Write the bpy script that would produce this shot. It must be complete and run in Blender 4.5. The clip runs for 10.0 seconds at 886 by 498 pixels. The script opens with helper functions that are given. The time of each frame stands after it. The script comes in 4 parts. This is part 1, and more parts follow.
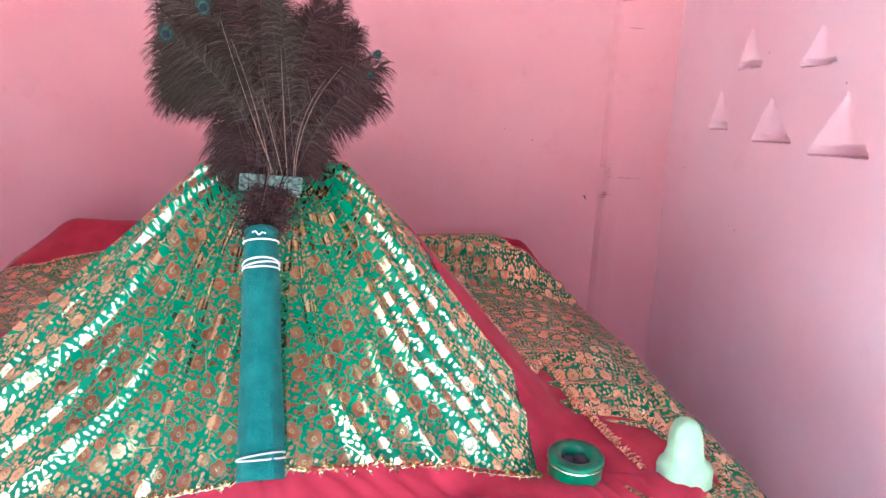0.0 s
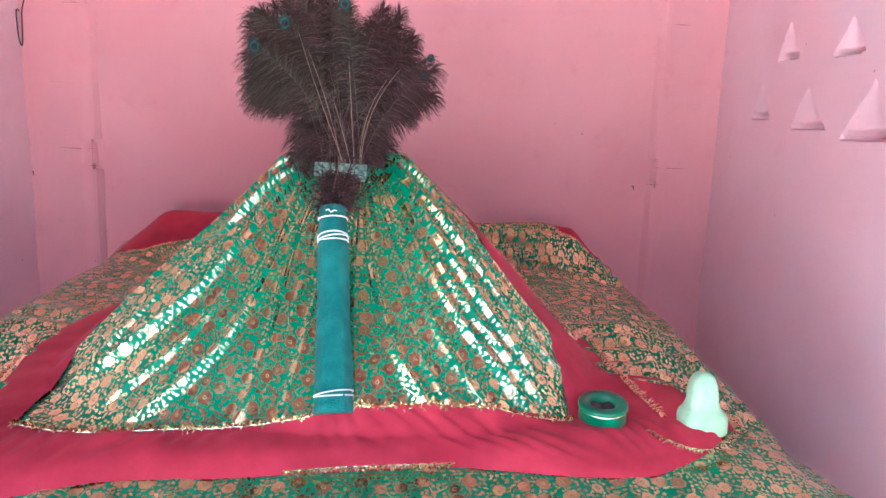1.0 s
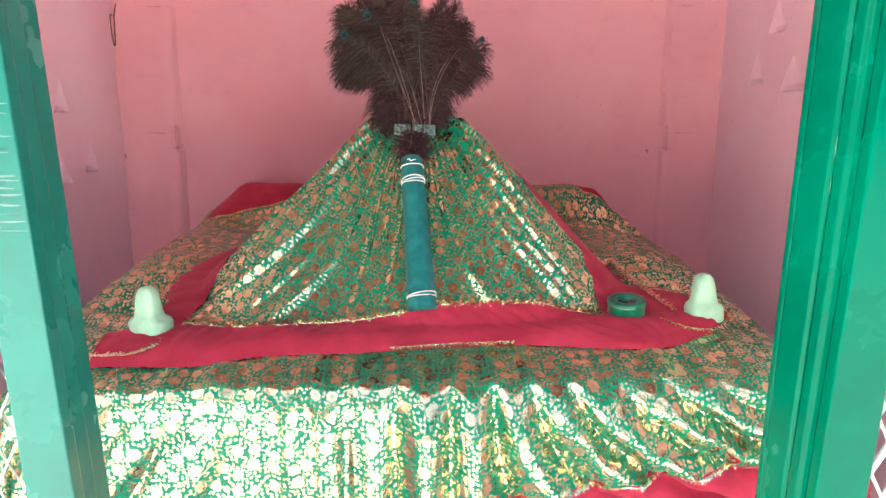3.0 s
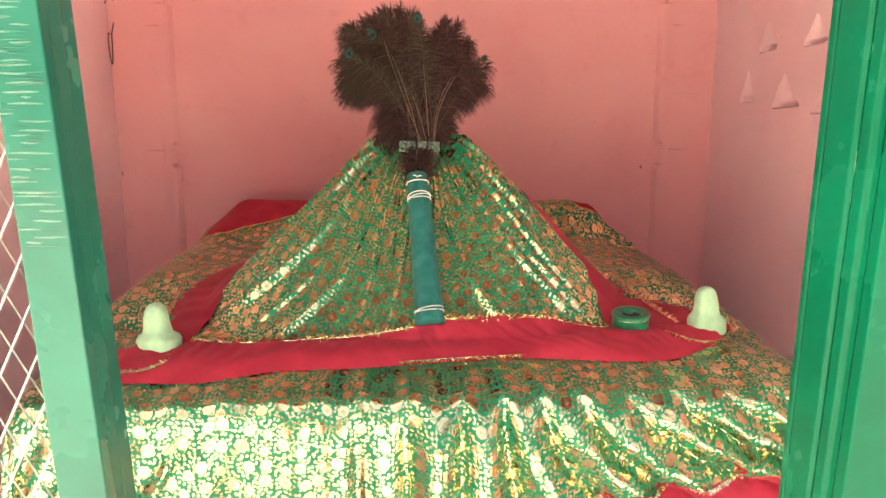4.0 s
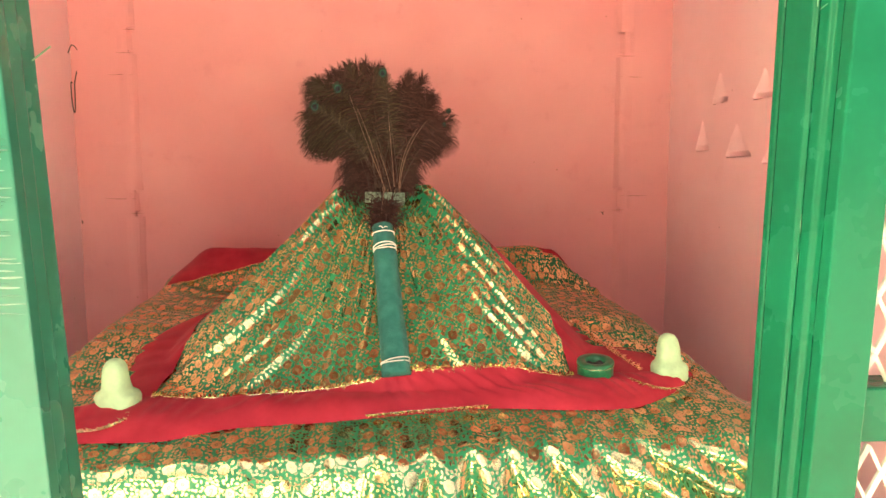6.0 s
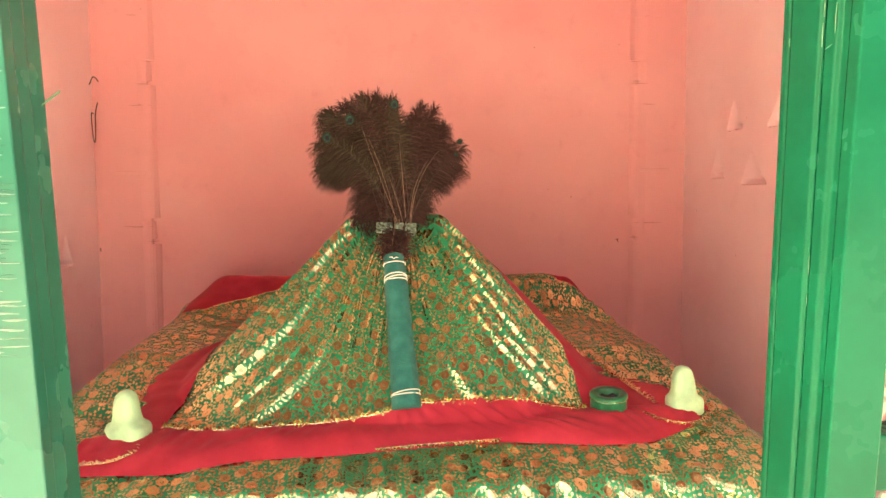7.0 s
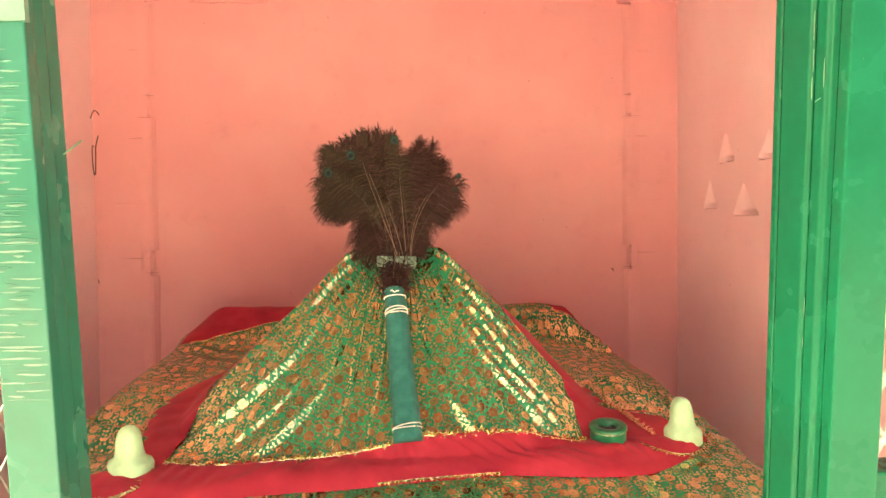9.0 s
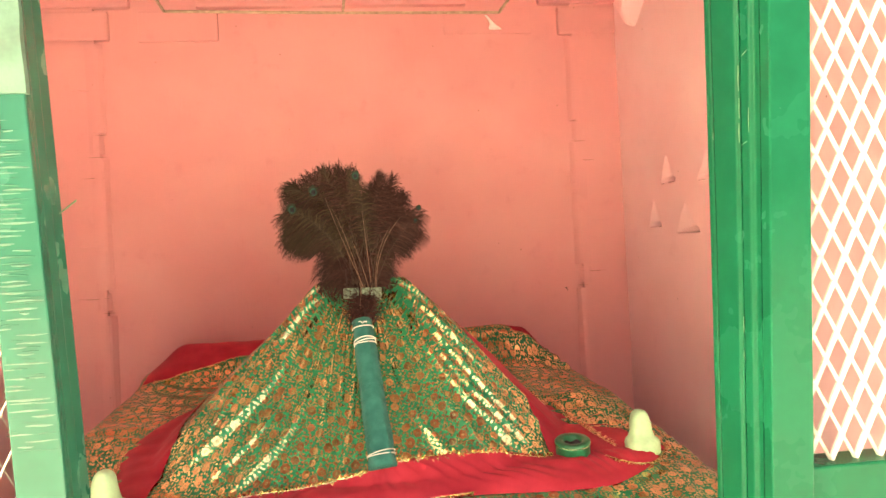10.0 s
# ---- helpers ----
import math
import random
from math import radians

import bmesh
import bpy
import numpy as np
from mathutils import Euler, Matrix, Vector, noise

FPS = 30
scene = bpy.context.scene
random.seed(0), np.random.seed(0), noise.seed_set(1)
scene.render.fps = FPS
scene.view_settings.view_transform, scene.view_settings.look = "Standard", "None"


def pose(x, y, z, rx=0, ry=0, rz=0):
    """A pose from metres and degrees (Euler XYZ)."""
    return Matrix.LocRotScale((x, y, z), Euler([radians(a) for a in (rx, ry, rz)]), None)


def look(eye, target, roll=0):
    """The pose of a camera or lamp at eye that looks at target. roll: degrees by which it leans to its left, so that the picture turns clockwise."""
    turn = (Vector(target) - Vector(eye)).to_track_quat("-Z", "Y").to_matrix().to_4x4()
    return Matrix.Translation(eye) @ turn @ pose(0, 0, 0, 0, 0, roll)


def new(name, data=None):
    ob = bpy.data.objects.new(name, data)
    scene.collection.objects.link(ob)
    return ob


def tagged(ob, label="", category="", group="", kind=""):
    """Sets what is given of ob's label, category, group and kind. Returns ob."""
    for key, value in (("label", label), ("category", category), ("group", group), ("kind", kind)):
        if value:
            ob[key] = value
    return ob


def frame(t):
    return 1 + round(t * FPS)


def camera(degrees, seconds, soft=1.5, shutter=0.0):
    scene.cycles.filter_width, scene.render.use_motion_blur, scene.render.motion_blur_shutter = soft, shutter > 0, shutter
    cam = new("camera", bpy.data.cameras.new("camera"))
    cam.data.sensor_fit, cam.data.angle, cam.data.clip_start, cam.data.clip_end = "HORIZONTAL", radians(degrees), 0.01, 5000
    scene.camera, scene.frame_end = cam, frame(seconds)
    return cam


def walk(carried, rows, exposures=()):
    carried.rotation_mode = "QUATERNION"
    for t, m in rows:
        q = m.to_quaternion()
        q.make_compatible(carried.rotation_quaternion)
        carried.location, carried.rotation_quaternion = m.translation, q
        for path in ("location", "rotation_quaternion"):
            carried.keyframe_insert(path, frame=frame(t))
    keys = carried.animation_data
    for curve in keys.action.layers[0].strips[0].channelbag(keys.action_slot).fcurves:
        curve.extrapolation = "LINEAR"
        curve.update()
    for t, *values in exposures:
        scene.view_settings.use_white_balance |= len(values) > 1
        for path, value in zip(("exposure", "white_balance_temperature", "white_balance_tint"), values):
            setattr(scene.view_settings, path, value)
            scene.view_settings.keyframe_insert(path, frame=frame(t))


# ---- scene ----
cam = camera(66.3, 10.0)
PATH = [
    (0, (0.229, 0.073, 1.558), (0.451, 2.03, 1.211), 3.2),
    (0.5, (0.247, -0.004, 1.551), (0.357, 1.965, 1.222), 2.2),
    (1, (0.255, -0.137, 1.54), (0.284, 1.831, 1.189), 2.0),
    (1.5, (0.184, -0.275, 1.522), (0.291, 1.696, 1.203), 0.4),
    (2, (0.138, -0.38, 1.505), (0.273, 1.589, 1.181), 1.7),
    (2.5, (0.147, -0.469, 1.496), (0.214, 1.511, 1.224), 2.0),
    (3, (0.142, -0.574, 1.469), (0.124, 1.39, 1.094), 0.0),
    (3.2, (0.13, -0.598, 1.479), (0.07, 1.362, 1.085), 0.2),
    (4.3, (0.081, -0.592, 1.466), (0.157, 1.382, 1.154), -0.1),
    (4.5, (0.079, -0.602, 1.469), (0.186, 1.37, 1.154), 0.0),
    (5, (0.085, -0.603, 1.477), (0.212, 1.373, 1.195), -0.1),
    (5.5, (0.09, -0.602, 1.493), (0.214, 1.383, 1.287), -0.3),
    (5.7, (0.09, -0.602, 1.493), (0.214, 1.383, 1.287), -0.3),
    (6.8, (0.105, -0.598, 1.501), (0.189, 1.39, 1.301), -0.2),
    (7, (0.109, -0.597, 1.514), (0.18, 1.397, 1.376), -0.4),
    (7.5, (0.106, -0.603, 1.548), (0.207, 1.395, 1.532), -0.7),
    (8, (0.102, -0.616, 1.552), (0.208, 1.382, 1.573), -0.5),
    (8.5, (0.096, -0.622, 1.55), (0.198, 1.376, 1.561), -0.7),
    (9, (0.09, -0.623, 1.537), (0.181, 1.374, 1.475), -0.6),
    (9.5, (0.081, -0.644, 1.57), (0.199, 1.349, 1.686), -0.1),
    (10, (0.052, -0.699, 1.561), (0.286, 1.287, 1.56), -3.0),
]
EXPOSURES = [
    (0.0, 3.40, 4600, 10),
    (2.0, 3.08, 4350, 10),
    (2.4, 3.04, 4250, 10),
    (2.8, 3.02, 4700, 10),
    (3.2, 2.94, 5500, 9),
    (4.4, 2.90, 6900, 8),
    (5.5, 3.04, 7600, 8),
    (7.5, 3.14, 8000, 8),
    (10.0, 3.17, 8300, 8),
]
walk(cam, [(t, look(eye, target, roll)) for t, eye, target, roll in PATH], EXPOSURES)

# ---- world and sun ----
SUN_ELEV, SUN_AZ = 48.0, 273.0
world = bpy.data.worlds.new("daylight")
scene.world = world
world.use_nodes = True
wn = world.node_tree.nodes
sky = wn.new("ShaderNodeTexSky")
sky.sky_type = "NISHITA"
sky.sun_disc = False
sky.dust_density, sky.air_density, sky.ozone_density, sky.altitude = 10.0, 0.8, 0.0, 100.0
sky.sun_elevation, sky.sun_rotation = radians(SUN_ELEV), radians(SUN_AZ)
haze = wn.new("ShaderNodeMix")
haze.data_type, haze.blend_type = "RGBA", "MULTIPLY"
haze.inputs[0].default_value, haze.inputs[7].default_value = 1.0, (1.0, 0.90, 0.74, 1.0)
world.node_tree.links.new(sky.outputs[0], haze.inputs[6])
world.node_tree.links.new(haze.outputs[2], wn["Background"].inputs[0])
wn["Background"].inputs[1].default_value = 0.15
sun = new("sun", bpy.data.lights.new("sun", "SUN"))
sun.data.energy, sun.data.angle, sun.data.color = 2.8, radians(0.5), (1.0, 0.95, 0.87)
away = Vector((math.sin(radians(SUN_AZ)) * math.cos(radians(SUN_ELEV)), math.cos(radians(SUN_AZ)) * math.cos(radians(SUN_ELEV)), math.sin(radians(SUN_ELEV))))
sun.matrix_world = look(away * 20, (0, 0, 0))


# ---- materials ----
class Tree:
    """A small help to wire shader nodes."""

    def __init__(self, name):
        self.mat = bpy.data.materials.new(name)
        self.mat.use_nodes = True
        self.nt = self.mat.node_tree
        self.bsdf = self.nt.nodes["Principled BSDF"]

    def put(self, socket, value):
        if isinstance(value, bpy.types.NodeSocket):
            self.nt.links.new(value, socket)
        elif value is not None:
            socket.default_value = value

    def node(self, kind, out=0, **ins):
        n = self.nt.nodes.new(kind)
        for key, value in ins.items():
            self.put(n.inputs[key.replace("_", " ")], value)
        return n.outputs[out] if out is not None else n

    def math(self, op, a, b=None, c=None):
        n = self.nt.nodes.new("ShaderNodeMath")
        n.operation = op
        for k, value in enumerate((a, b, c)):
            if value is not None:
                self.put(n.inputs[k], value)
        return n.outputs[0]

    def vmath(self, op, a, b=None, out=0):
        n = self.nt.nodes.new("ShaderNodeVectorMath")
        n.operation = op
        self.put(n.inputs[0], a)
        if b is not None:
            self.put(n.inputs[3 if op == "SCALE" else 1], b)
        return n.outputs[out]

    def step(self, value, a, b, lo=0.0, hi=1.0):
        n = self.nt.nodes.new("ShaderNodeMapRange")
        n.interpolation_type = "SMOOTHSTEP"
        for key, v in (("Value", value), ("From Min", a), ("From Max", b), ("To Min", lo), ("To Max", hi)):
            self.put(n.inputs[key], v)
        return n.outputs[0]

    def mix(self, k, a, b):
        n = self.nt.nodes.new("ShaderNodeMix")
        n.data_type = "RGBA"
        for key, v in ((0, k), (6, a), (7, b)):
            self.put(n.inputs[key], v if isinstance(v, (bpy.types.NodeSocket, float, int)) else (*v, 1))
        return n.outputs[2]

    def coord(self, which="Object"):
        return self.node("ShaderNodeTexCoord", which)

    def noise(self, scale, detail=4.0, rough=0.55, at=None, out=0):
        return self.node("ShaderNodeTexNoise", out, Vector=at if at is not None else self.coord(), Scale=scale, Detail=detail, Roughness=rough)

    def set(self, **ins):
        for key, value in ins.items():
            sock = self.bsdf.inputs[key.replace("_", " ")]
            if isinstance(value, tuple) and len(value) == 3:
                value = (*value, 1)
            self.put(sock, value)
        return self

    def bump(self, height, strength=0.3, distance=0.01):
        n = self.nt.nodes.new("ShaderNodeBump")
        self.put(n.inputs["Height"], height)
        n.inputs["Strength"].default_value = strength
        n.inputs["Distance"].default_value = distance
        self.put(self.bsdf.inputs["Normal"], n.outputs[0])
        return self


def plaster(name, base, dirty, pale):
    """Old limewashed plaster: blotches, brush marks, small stains, soft unevenness."""
    m = Tree(name)
    at = m.coord()
    big = m.noise(1.6, 3, 0.5, at)
    mid = m.noise(9, 5, 0.6, at)
    brush = m.noise(1.0, 4, 0.6, m.vmath("MULTIPLY", at, (55.0, 55.0, 6.0)))
    c = m.mix(m.step(big, 0.35, 0.7), base, pale)
    c = m.mix(m.step(mid, 0.58, 0.78, 0.0, 0.4), c, dirty)
    c = m.mix(m.step(brush, 0.55, 0.8, 0.0, 0.18), c, pale)
    speck = m.node("ShaderNodeTexVoronoi", "Distance", Vector=at, Scale=7.0)
    c = m.mix(m.step(speck, 0.02, 0.035, 0.5, 0.0), c, (0.28, 0.11, 0.09))
    h = m.math("ADD", m.math("MULTIPLY", mid, 0.7), m.math("MULTIPLY", brush, 0.3))
    return m.set(Base_Color=c, Roughness=m.step(mid, 0.3, 0.7, 0.55, 0.8), Specular_IOR_Level=0.25).bump(h, 0.35, 0.006).mat


def brocade(name, green, cell, bloom, sprig, dull, bright):
    """Satin with gold-foil flowers, buds, leaves and vines; the UV map is in metres."""
    m = Tree(name)
    uv = m.coord("UV")
    wob = m.noise(14.0, 2, 0.5, uv, 1)
    uvw = m.vmath("ADD", uv, m.vmath("SCALE", m.vmath("SUBTRACT", wob, (0.5, 0.5, 0.5)), 0.010))

    def cells(scale, loose):
        n = m.nt.nodes.new("ShaderNodeTexVoronoi")
        n.voronoi_dimensions = "2D"
        n.inputs["Scale"].default_value = scale
        n.inputs["Randomness"].default_value = loose
        m.nt.links.new(uvw, n.inputs["Vector"])
        sep = m.node("ShaderNodeSeparateXYZ", None, Vector=m.vmath("SCALE", m.vmath("SUBTRACT", uvw, n.outputs["Position"]), scale))
        tint = m.node("ShaderNodeSeparateColor", None, Color=n.outputs["Color"])
        return sep.outputs[0], sep.outputs[1], tint.outputs[0], tint.outputs[1], tint.outputs[2]

    def polar(x, y, ra):
        ang = m.math("ADD", m.math("ARCTAN2", y, x), m.math("MULTIPLY", ra, 6.28))
        return ang, m.math("SQRT", m.math("ADD", m.math("MULTIPLY", x, x), m.math("MULTIPLY", y, y)))

    # round open flowers with scalloped petals and a small ringed heart
    x, y, ra, rb, rc = cells(1.0 / cell, 0.62)
    ang, r1 = polar(x, y, ra)
    lobe = m.math("ABSOLUTE", m.math("COSINE", m.math("MULTIPLY", ang, 3.5)))
    rim = m.math("MULTIPLY", m.math("ADD", m.math("MULTIPLY", lobe, 0.16), 0.84), m.math("ADD", m.math("MULTIPLY", rb, bloom * 0.3), bloom * 0.80))
    flower = m.step(m.math("SUBTRACT", r1, rim), -0.012, 0.012, 1.0, 0.0)
    ring = m.math("MULTIPLY", m.step(r1, 0.05, 0.065), m.step(r1, 0.085, 0.10, 1.0, 0.0))
    vein = m.math("MULTIPLY", m.step(lobe, 0.02, 0.10, 1.0, 0.0), m.step(r1, bloom * 0.45, bloom * 0.6))
    flower = m.math("MULTIPLY", flower, m.math("SUBTRACT", 1.0, m.math("MULTIPLY", m.math("MAXIMUM", ring, vein), 0.55)))
    clear = m.step(m.math("SUBTRACT", r1, rim), 0.035, 0.055)

    # in the gaps each small cell holds a bud or a leaf, seldom nothing
    x, y, ra, rb, rc = cells(1.0 / sprig, 0.62)
    ang, r2 = polar(x, y, ra)
    lobe = m.math("ABSOLUTE", m.math("COSINE", m.math("MULTIPLY", ang, 2.5)))
    bud = m.step(m.math("SUBTRACT", r2, m.math("ADD", m.math("MULTIPLY", lobe, 0.15), 0.23)), -0.02, 0.02, 1.0, 0.0)
    t = m.math("MULTIPLY", ra, 6.28)
    co, si = m.math("COSINE", t), m.math("SINE", t)
    p = m.math("ADD", m.math("MULTIPLY", x, co), m.math("MULTIPLY", y, si))
    q = m.math("SUBTRACT", m.math("MULTIPLY", y, co), m.math("MULTIPLY", x, si))
    leaf = m.step(m.math("ADD", m.math("POWER", m.math("ABSOLUTE", m.math("DIVIDE", p, 0.45)), 1.6), m.math("POWER", m.math("ABSOLUTE", m.math("DIVIDE", q, 0.25)), 1.6)), 0.85, 1.1, 1.0, 0.0)
    pick = m.step(rb, 0.42, 0.43)
    small = m.math("ADD", m.math("MULTIPLY", bud, m.math("SUBTRACT", 1.0, pick)), m.math("MULTIPLY", leaf, pick))
    small = m.math("MULTIPLY", small, m.step(rc, 0.02, 0.03))
    # thin curling stems, broken here and there
    web = m.nt.nodes.new("ShaderNodeTexVoronoi")
    web.voronoi_dimensions, web.feature = "2D", "DISTANCE_TO_EDGE"
    web.inputs["Scale"].default_value = 0.72 / cell
    m.nt.links.new(uvw, web.inputs["Vector"])
    vine = m.math("MULTIPLY", m.step(web.outputs["Distance"], 0.012, 0.022, 1.0, 0.0), m.step(m.noise(26.0, 2, 0.5, uv), 0.42, 0.48))
    gold = m.math("MAXIMUM", flower, m.math("MULTIPLY", clear, m.math("MAXIMUM", small, vine)))
    worn = m.noise(70.0, 3, 0.6, uv)
    gold = m.math("MULTIPLY", gold, m.step(worn, 0.16, 0.24))
    weave = m.noise(520.0, 2, 0.5, uv)
    hue = m.mix(m.noise(14.0, 3, 0.5, uv), green, tuple(c * 1.5 for c in green))
    foil = m.mix(m.noise(40.0, 2, 0.5, uv), dull, bright)
    crease = m.noise(30.0, 3, 0.55, uv)
    h = m.math("ADD", m.math("MULTIPLY", crease, 0.8), m.math("MULTIPLY", weave, 0.12))
    rough = m.step(m.noise(90.0, 2, 0.5, uv), 0.3, 0.7, 0.12, 0.22)
    m.set(Base_Color=m.mix(gold, hue, foil), Metallic=gold, Roughness=m.math("ADD", rough, m.math("MULTIPLY", m.math("SUBTRACT", 1.0, gold), 0.24)), Specular_IOR_Level=0.35)
    return m.bump(h, 0.06, 0.005).mat


def cloth(name, base, rough=0.75, fine=260.0, folds=0.4, size=11):
    m = Tree(name)
    at = m.coord()
    big, thread = m.noise(size, 4, 0.55, at), m.noise(fine, 2, 0.5, at)
    c = m.mix(m.step(big, 0.3, 0.75), base, tuple(min(1, v * 1.35 + 0.01) for v in base))
    return m.set(Base_Color=c, Roughness=rough, Sheen_Weight=0.05, Sheen_Roughness=0.5, Specular_IOR_Level=0.3).bump(m.math("ADD", m.math("MULTIPLY", big, 0.6), m.math("MULTIPLY", thread, 0.25)), folds, 0.004 if folds < 0.6 else 0.012).mat


def gloss_paint(name, base, deep, shine=0.1):
    """Thick oil paint over old timber: brush ridges, drips, knocks."""
    m = Tree(name)
    at = m.coord()
    grain = m.noise(1.0, 5, 0.6, m.vmath("MULTIPLY", at, (70.0, 70.0, 3.5)))
    ridge = m.noise(1.0, 3, 0.5, m.vmath("MULTIPLY", at, (6.0, 6.0, 48.0)))
    blot = m.noise(7, 4, 0.6, at)
    c = m.mix(m.step(blot, 0.35, 0.7), deep, base)
    c = m.mix(m.step(grain, 0.62, 0.8, 0.0, 0.25), c, deep)
    chip = m.node("ShaderNodeTexVoronoi", "Distance", Vector=at, Scale=15.0)
    c = m.mix(m.math("MULTIPLY", m.step(chip, 0.015, 0.03, 0.7, 0.0), m.step(blot, 0.5, 0.55)), c, (0.55, 0.6, 0.5))
    h = m.math("ADD", m.math("MULTIPLY", grain, 0.5), m.math("MULTIPLY", ridge, 0.4))
    return m.set(Base_Color=c, Roughness=m.step(blot, 0.3, 0.75, 0.20, 0.32), Specular_IOR_Level=shine).bump(h, 0.16, 0.004).mat


def simple(name, base, rough=0.5, metal=0.0, scale=40.0, vary=0.3, bump=0.2, dist=0.002):
    m = Tree(name)
    n = m.noise(scale, 4, 0.6)
    c = m.mix(m.step(n, 0.3, 0.7), tuple(v * (1 - vary) for v in base), tuple(min(1, v * (1 + vary * 0.5)) for v in base))
    return m.set(Base_Color=c, Roughness=rough, Metallic=metal).bump(n, bump, dist).mat


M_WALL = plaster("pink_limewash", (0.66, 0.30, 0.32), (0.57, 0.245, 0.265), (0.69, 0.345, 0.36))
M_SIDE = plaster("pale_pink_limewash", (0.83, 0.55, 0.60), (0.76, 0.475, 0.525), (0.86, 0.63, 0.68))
M_CEIL = plaster("ceiling_limewash", (0.58, 0.40, 0.38), (0.48, 0.31, 0.30), (0.64, 0.46, 0.44))
M_BROCADE = brocade("green_gold_brocade", (0.007, 0.154, 0.068), 0.044, 0.315, 0.0112, (0.70, 0.55, 0.30), (0.92, 0.75, 0.36))
M_BROCADE_LOW = brocade("green_gold_large_brocade", (0.007, 0.154, 0.068), 0.043, 0.34, 0.0105, (0.54, 0.43, 0.25), (0.83, 0.68, 0.36))
M_RED = cloth("red_cotton", (0.33, 0.014, 0.036))
M_WRAP = cloth("teal_cotton", (0.010, 0.120, 0.105), 0.8, 330.0, 0.9, 34)
M_STRING = cloth("white_string", (0.62, 0.62, 0.58), 0.9, 600.0)
M_FRINGE = simple("gold_thread", (0.96, 0.86, 0.58), 0.14, 1.0, 200, 0.3)
M_PAINT = gloss_paint("green_oil_paint", (0.001, 0.086, 0.044), (0.001, 0.068, 0.034))
# left jamb's green, base lightened to carry the sky's hazy glare on it
M_PAINT_HAZY = gloss_paint("hazy_green_oil_paint", (0.014, 0.122, 0.084), (0.010, 0.098, 0.066), 0.3)
M_PLATE = simple("chalky_mint_paint", (0.068, 0.160, 0.122), 0.45, 0.0, 26, 0.3, 0.7, 0.004)
# paler green that paints the glints along the jamb's thick ridges
M_RIDGE = simple("ridge_glint_paint", (0.055, 0.170, 0.125), 0.3, 0.0, 60, 0.3)
M_MESH = simple("white_painted_mesh", (0.80, 0.79, 0.72), 0.5, 0.0, 60, 0.2)
M_CLAY = simple("mint_limewashed_clay", (0.38, 0.62, 0.38), 0.85, 0.0, 30, 0.14, 0.5, 0.004)
M_TIN = simple("green_enamel", (0.010, 0.17, 0.080), 0.3, 0.0, 25, 0.35)
M_CHIP = simple("bare_paint_chip", (0.07, 0.19, 0.11), 0.7, 0.0, 90, 0.3)
M_CRACK = simple("plaster_crack", (0.40, 0.17, 0.16), 0.9, 0.0, 60, 0.4)
# near-black: the tin's soot, and the painted shade inside the bolt slot
M_DARK = simple("soot_and_slot_dark", (0.035, 0.03, 0.035), 0.7, 0.0, 60, 0.4)
M_CLIP = simple("flaking_green_wood", (0.15, 0.23, 0.18), 0.7, 0.0, 90, 0.7, 0.8, 0.003)


def barb(name, dark, light):
    """Loose barbs: each strand has its own shade of brown and a slight gloss."""
    m = Tree(name)
    k = m.node("ShaderNodeNewGeometry", "Random Per Island")
    c = m.mix(m.step(k, 0.55, 1.0), dark, light)
    return m.set(Base_Color=c, Roughness=0.55, Specular_IOR_Level=0.22).mat


M_BARB = barb("brown_barb", (0.020, 0.0065, 0.006), (0.085, 0.034, 0.030))
M_BARB2 = barb("green_barb", (0.020, 0.012, 0.008), (0.070, 0.055, 0.028))
M_SHAFT = simple("brown_quill", (0.055, 0.030, 0.022), 0.5, 0.0, 120, 0.4)
M_QUILL = simple("pale_quill", (0.20, 0.12, 0.085), 0.5, 0.0, 120, 0.4)
M_EYE_G = simple("eye_bronze_green", (0.012, 0.022, 0.011), 0.8, 0.0, 200, 0.4)
M_EYE_T = simple("eye_turquoise", (0.004, 0.070, 0.050), 0.8, 0.0, 200, 0.3)
M_EYE_B = simple("eye_indigo", (0.003, 0.010, 0.018), 0.8, 0.0, 200, 0.3)
M_ROD = simple("pale_iron_rod", (0.42, 0.33, 0.24), 0.75, 0.0, 60, 0.3)
M_WIRE = simple("rusty_wire", (0.22, 0.09, 0.07), 0.7, 0.3, 90, 0.5)
M_WHITE = simple("white_plastic", (0.85, 0.85, 0.85), 0.35, 0.0, 30, 0.05)
M_FLOOR = simple("cement_floor", (0.60, 0.56, 0.50), 0.7, 0.0, 9, 0.3, 0.4, 0.004)
M_GROUND = simple("pale_dust", (0.66, 0.61, 0.54), 0.9, 0.0, 3, 0.25, 0.5, 0.01)
M_STONE = simple("whitewashed_masonry", (0.70, 0.66, 0.60), 0.85, 0.0, 12, 0.2, 0.5, 0.006)
M_IRON = simple("dark_iron", (0.05, 0.04, 0.035), 0.5, 0.6, 60, 0.4)


# ---- mesh helpers ----
def done(bm, name, material, parent=None, label="", smooth=False):
    data = bpy.data.meshes.new(name)
    bm.normal_update()
    bm.to_mesh(data)
    bm.free()
    for m in material if isinstance(material, (list, tuple)) else [material]:
        data.materials.append(m)
    if smooth:
        data.shade_smooth()
    ob = new(name, data)
    if parent is not None:
        ob.parent = parent
    if label:
        tagged(ob, label)
    return ob


def part(name, bm, material, parent, label="", smooth=False):
    return done(bm, name, material, parent, label, smooth)


def thing(name, label, category, group="", kind=""):
    return tagged(new(name), label, category, group, kind)


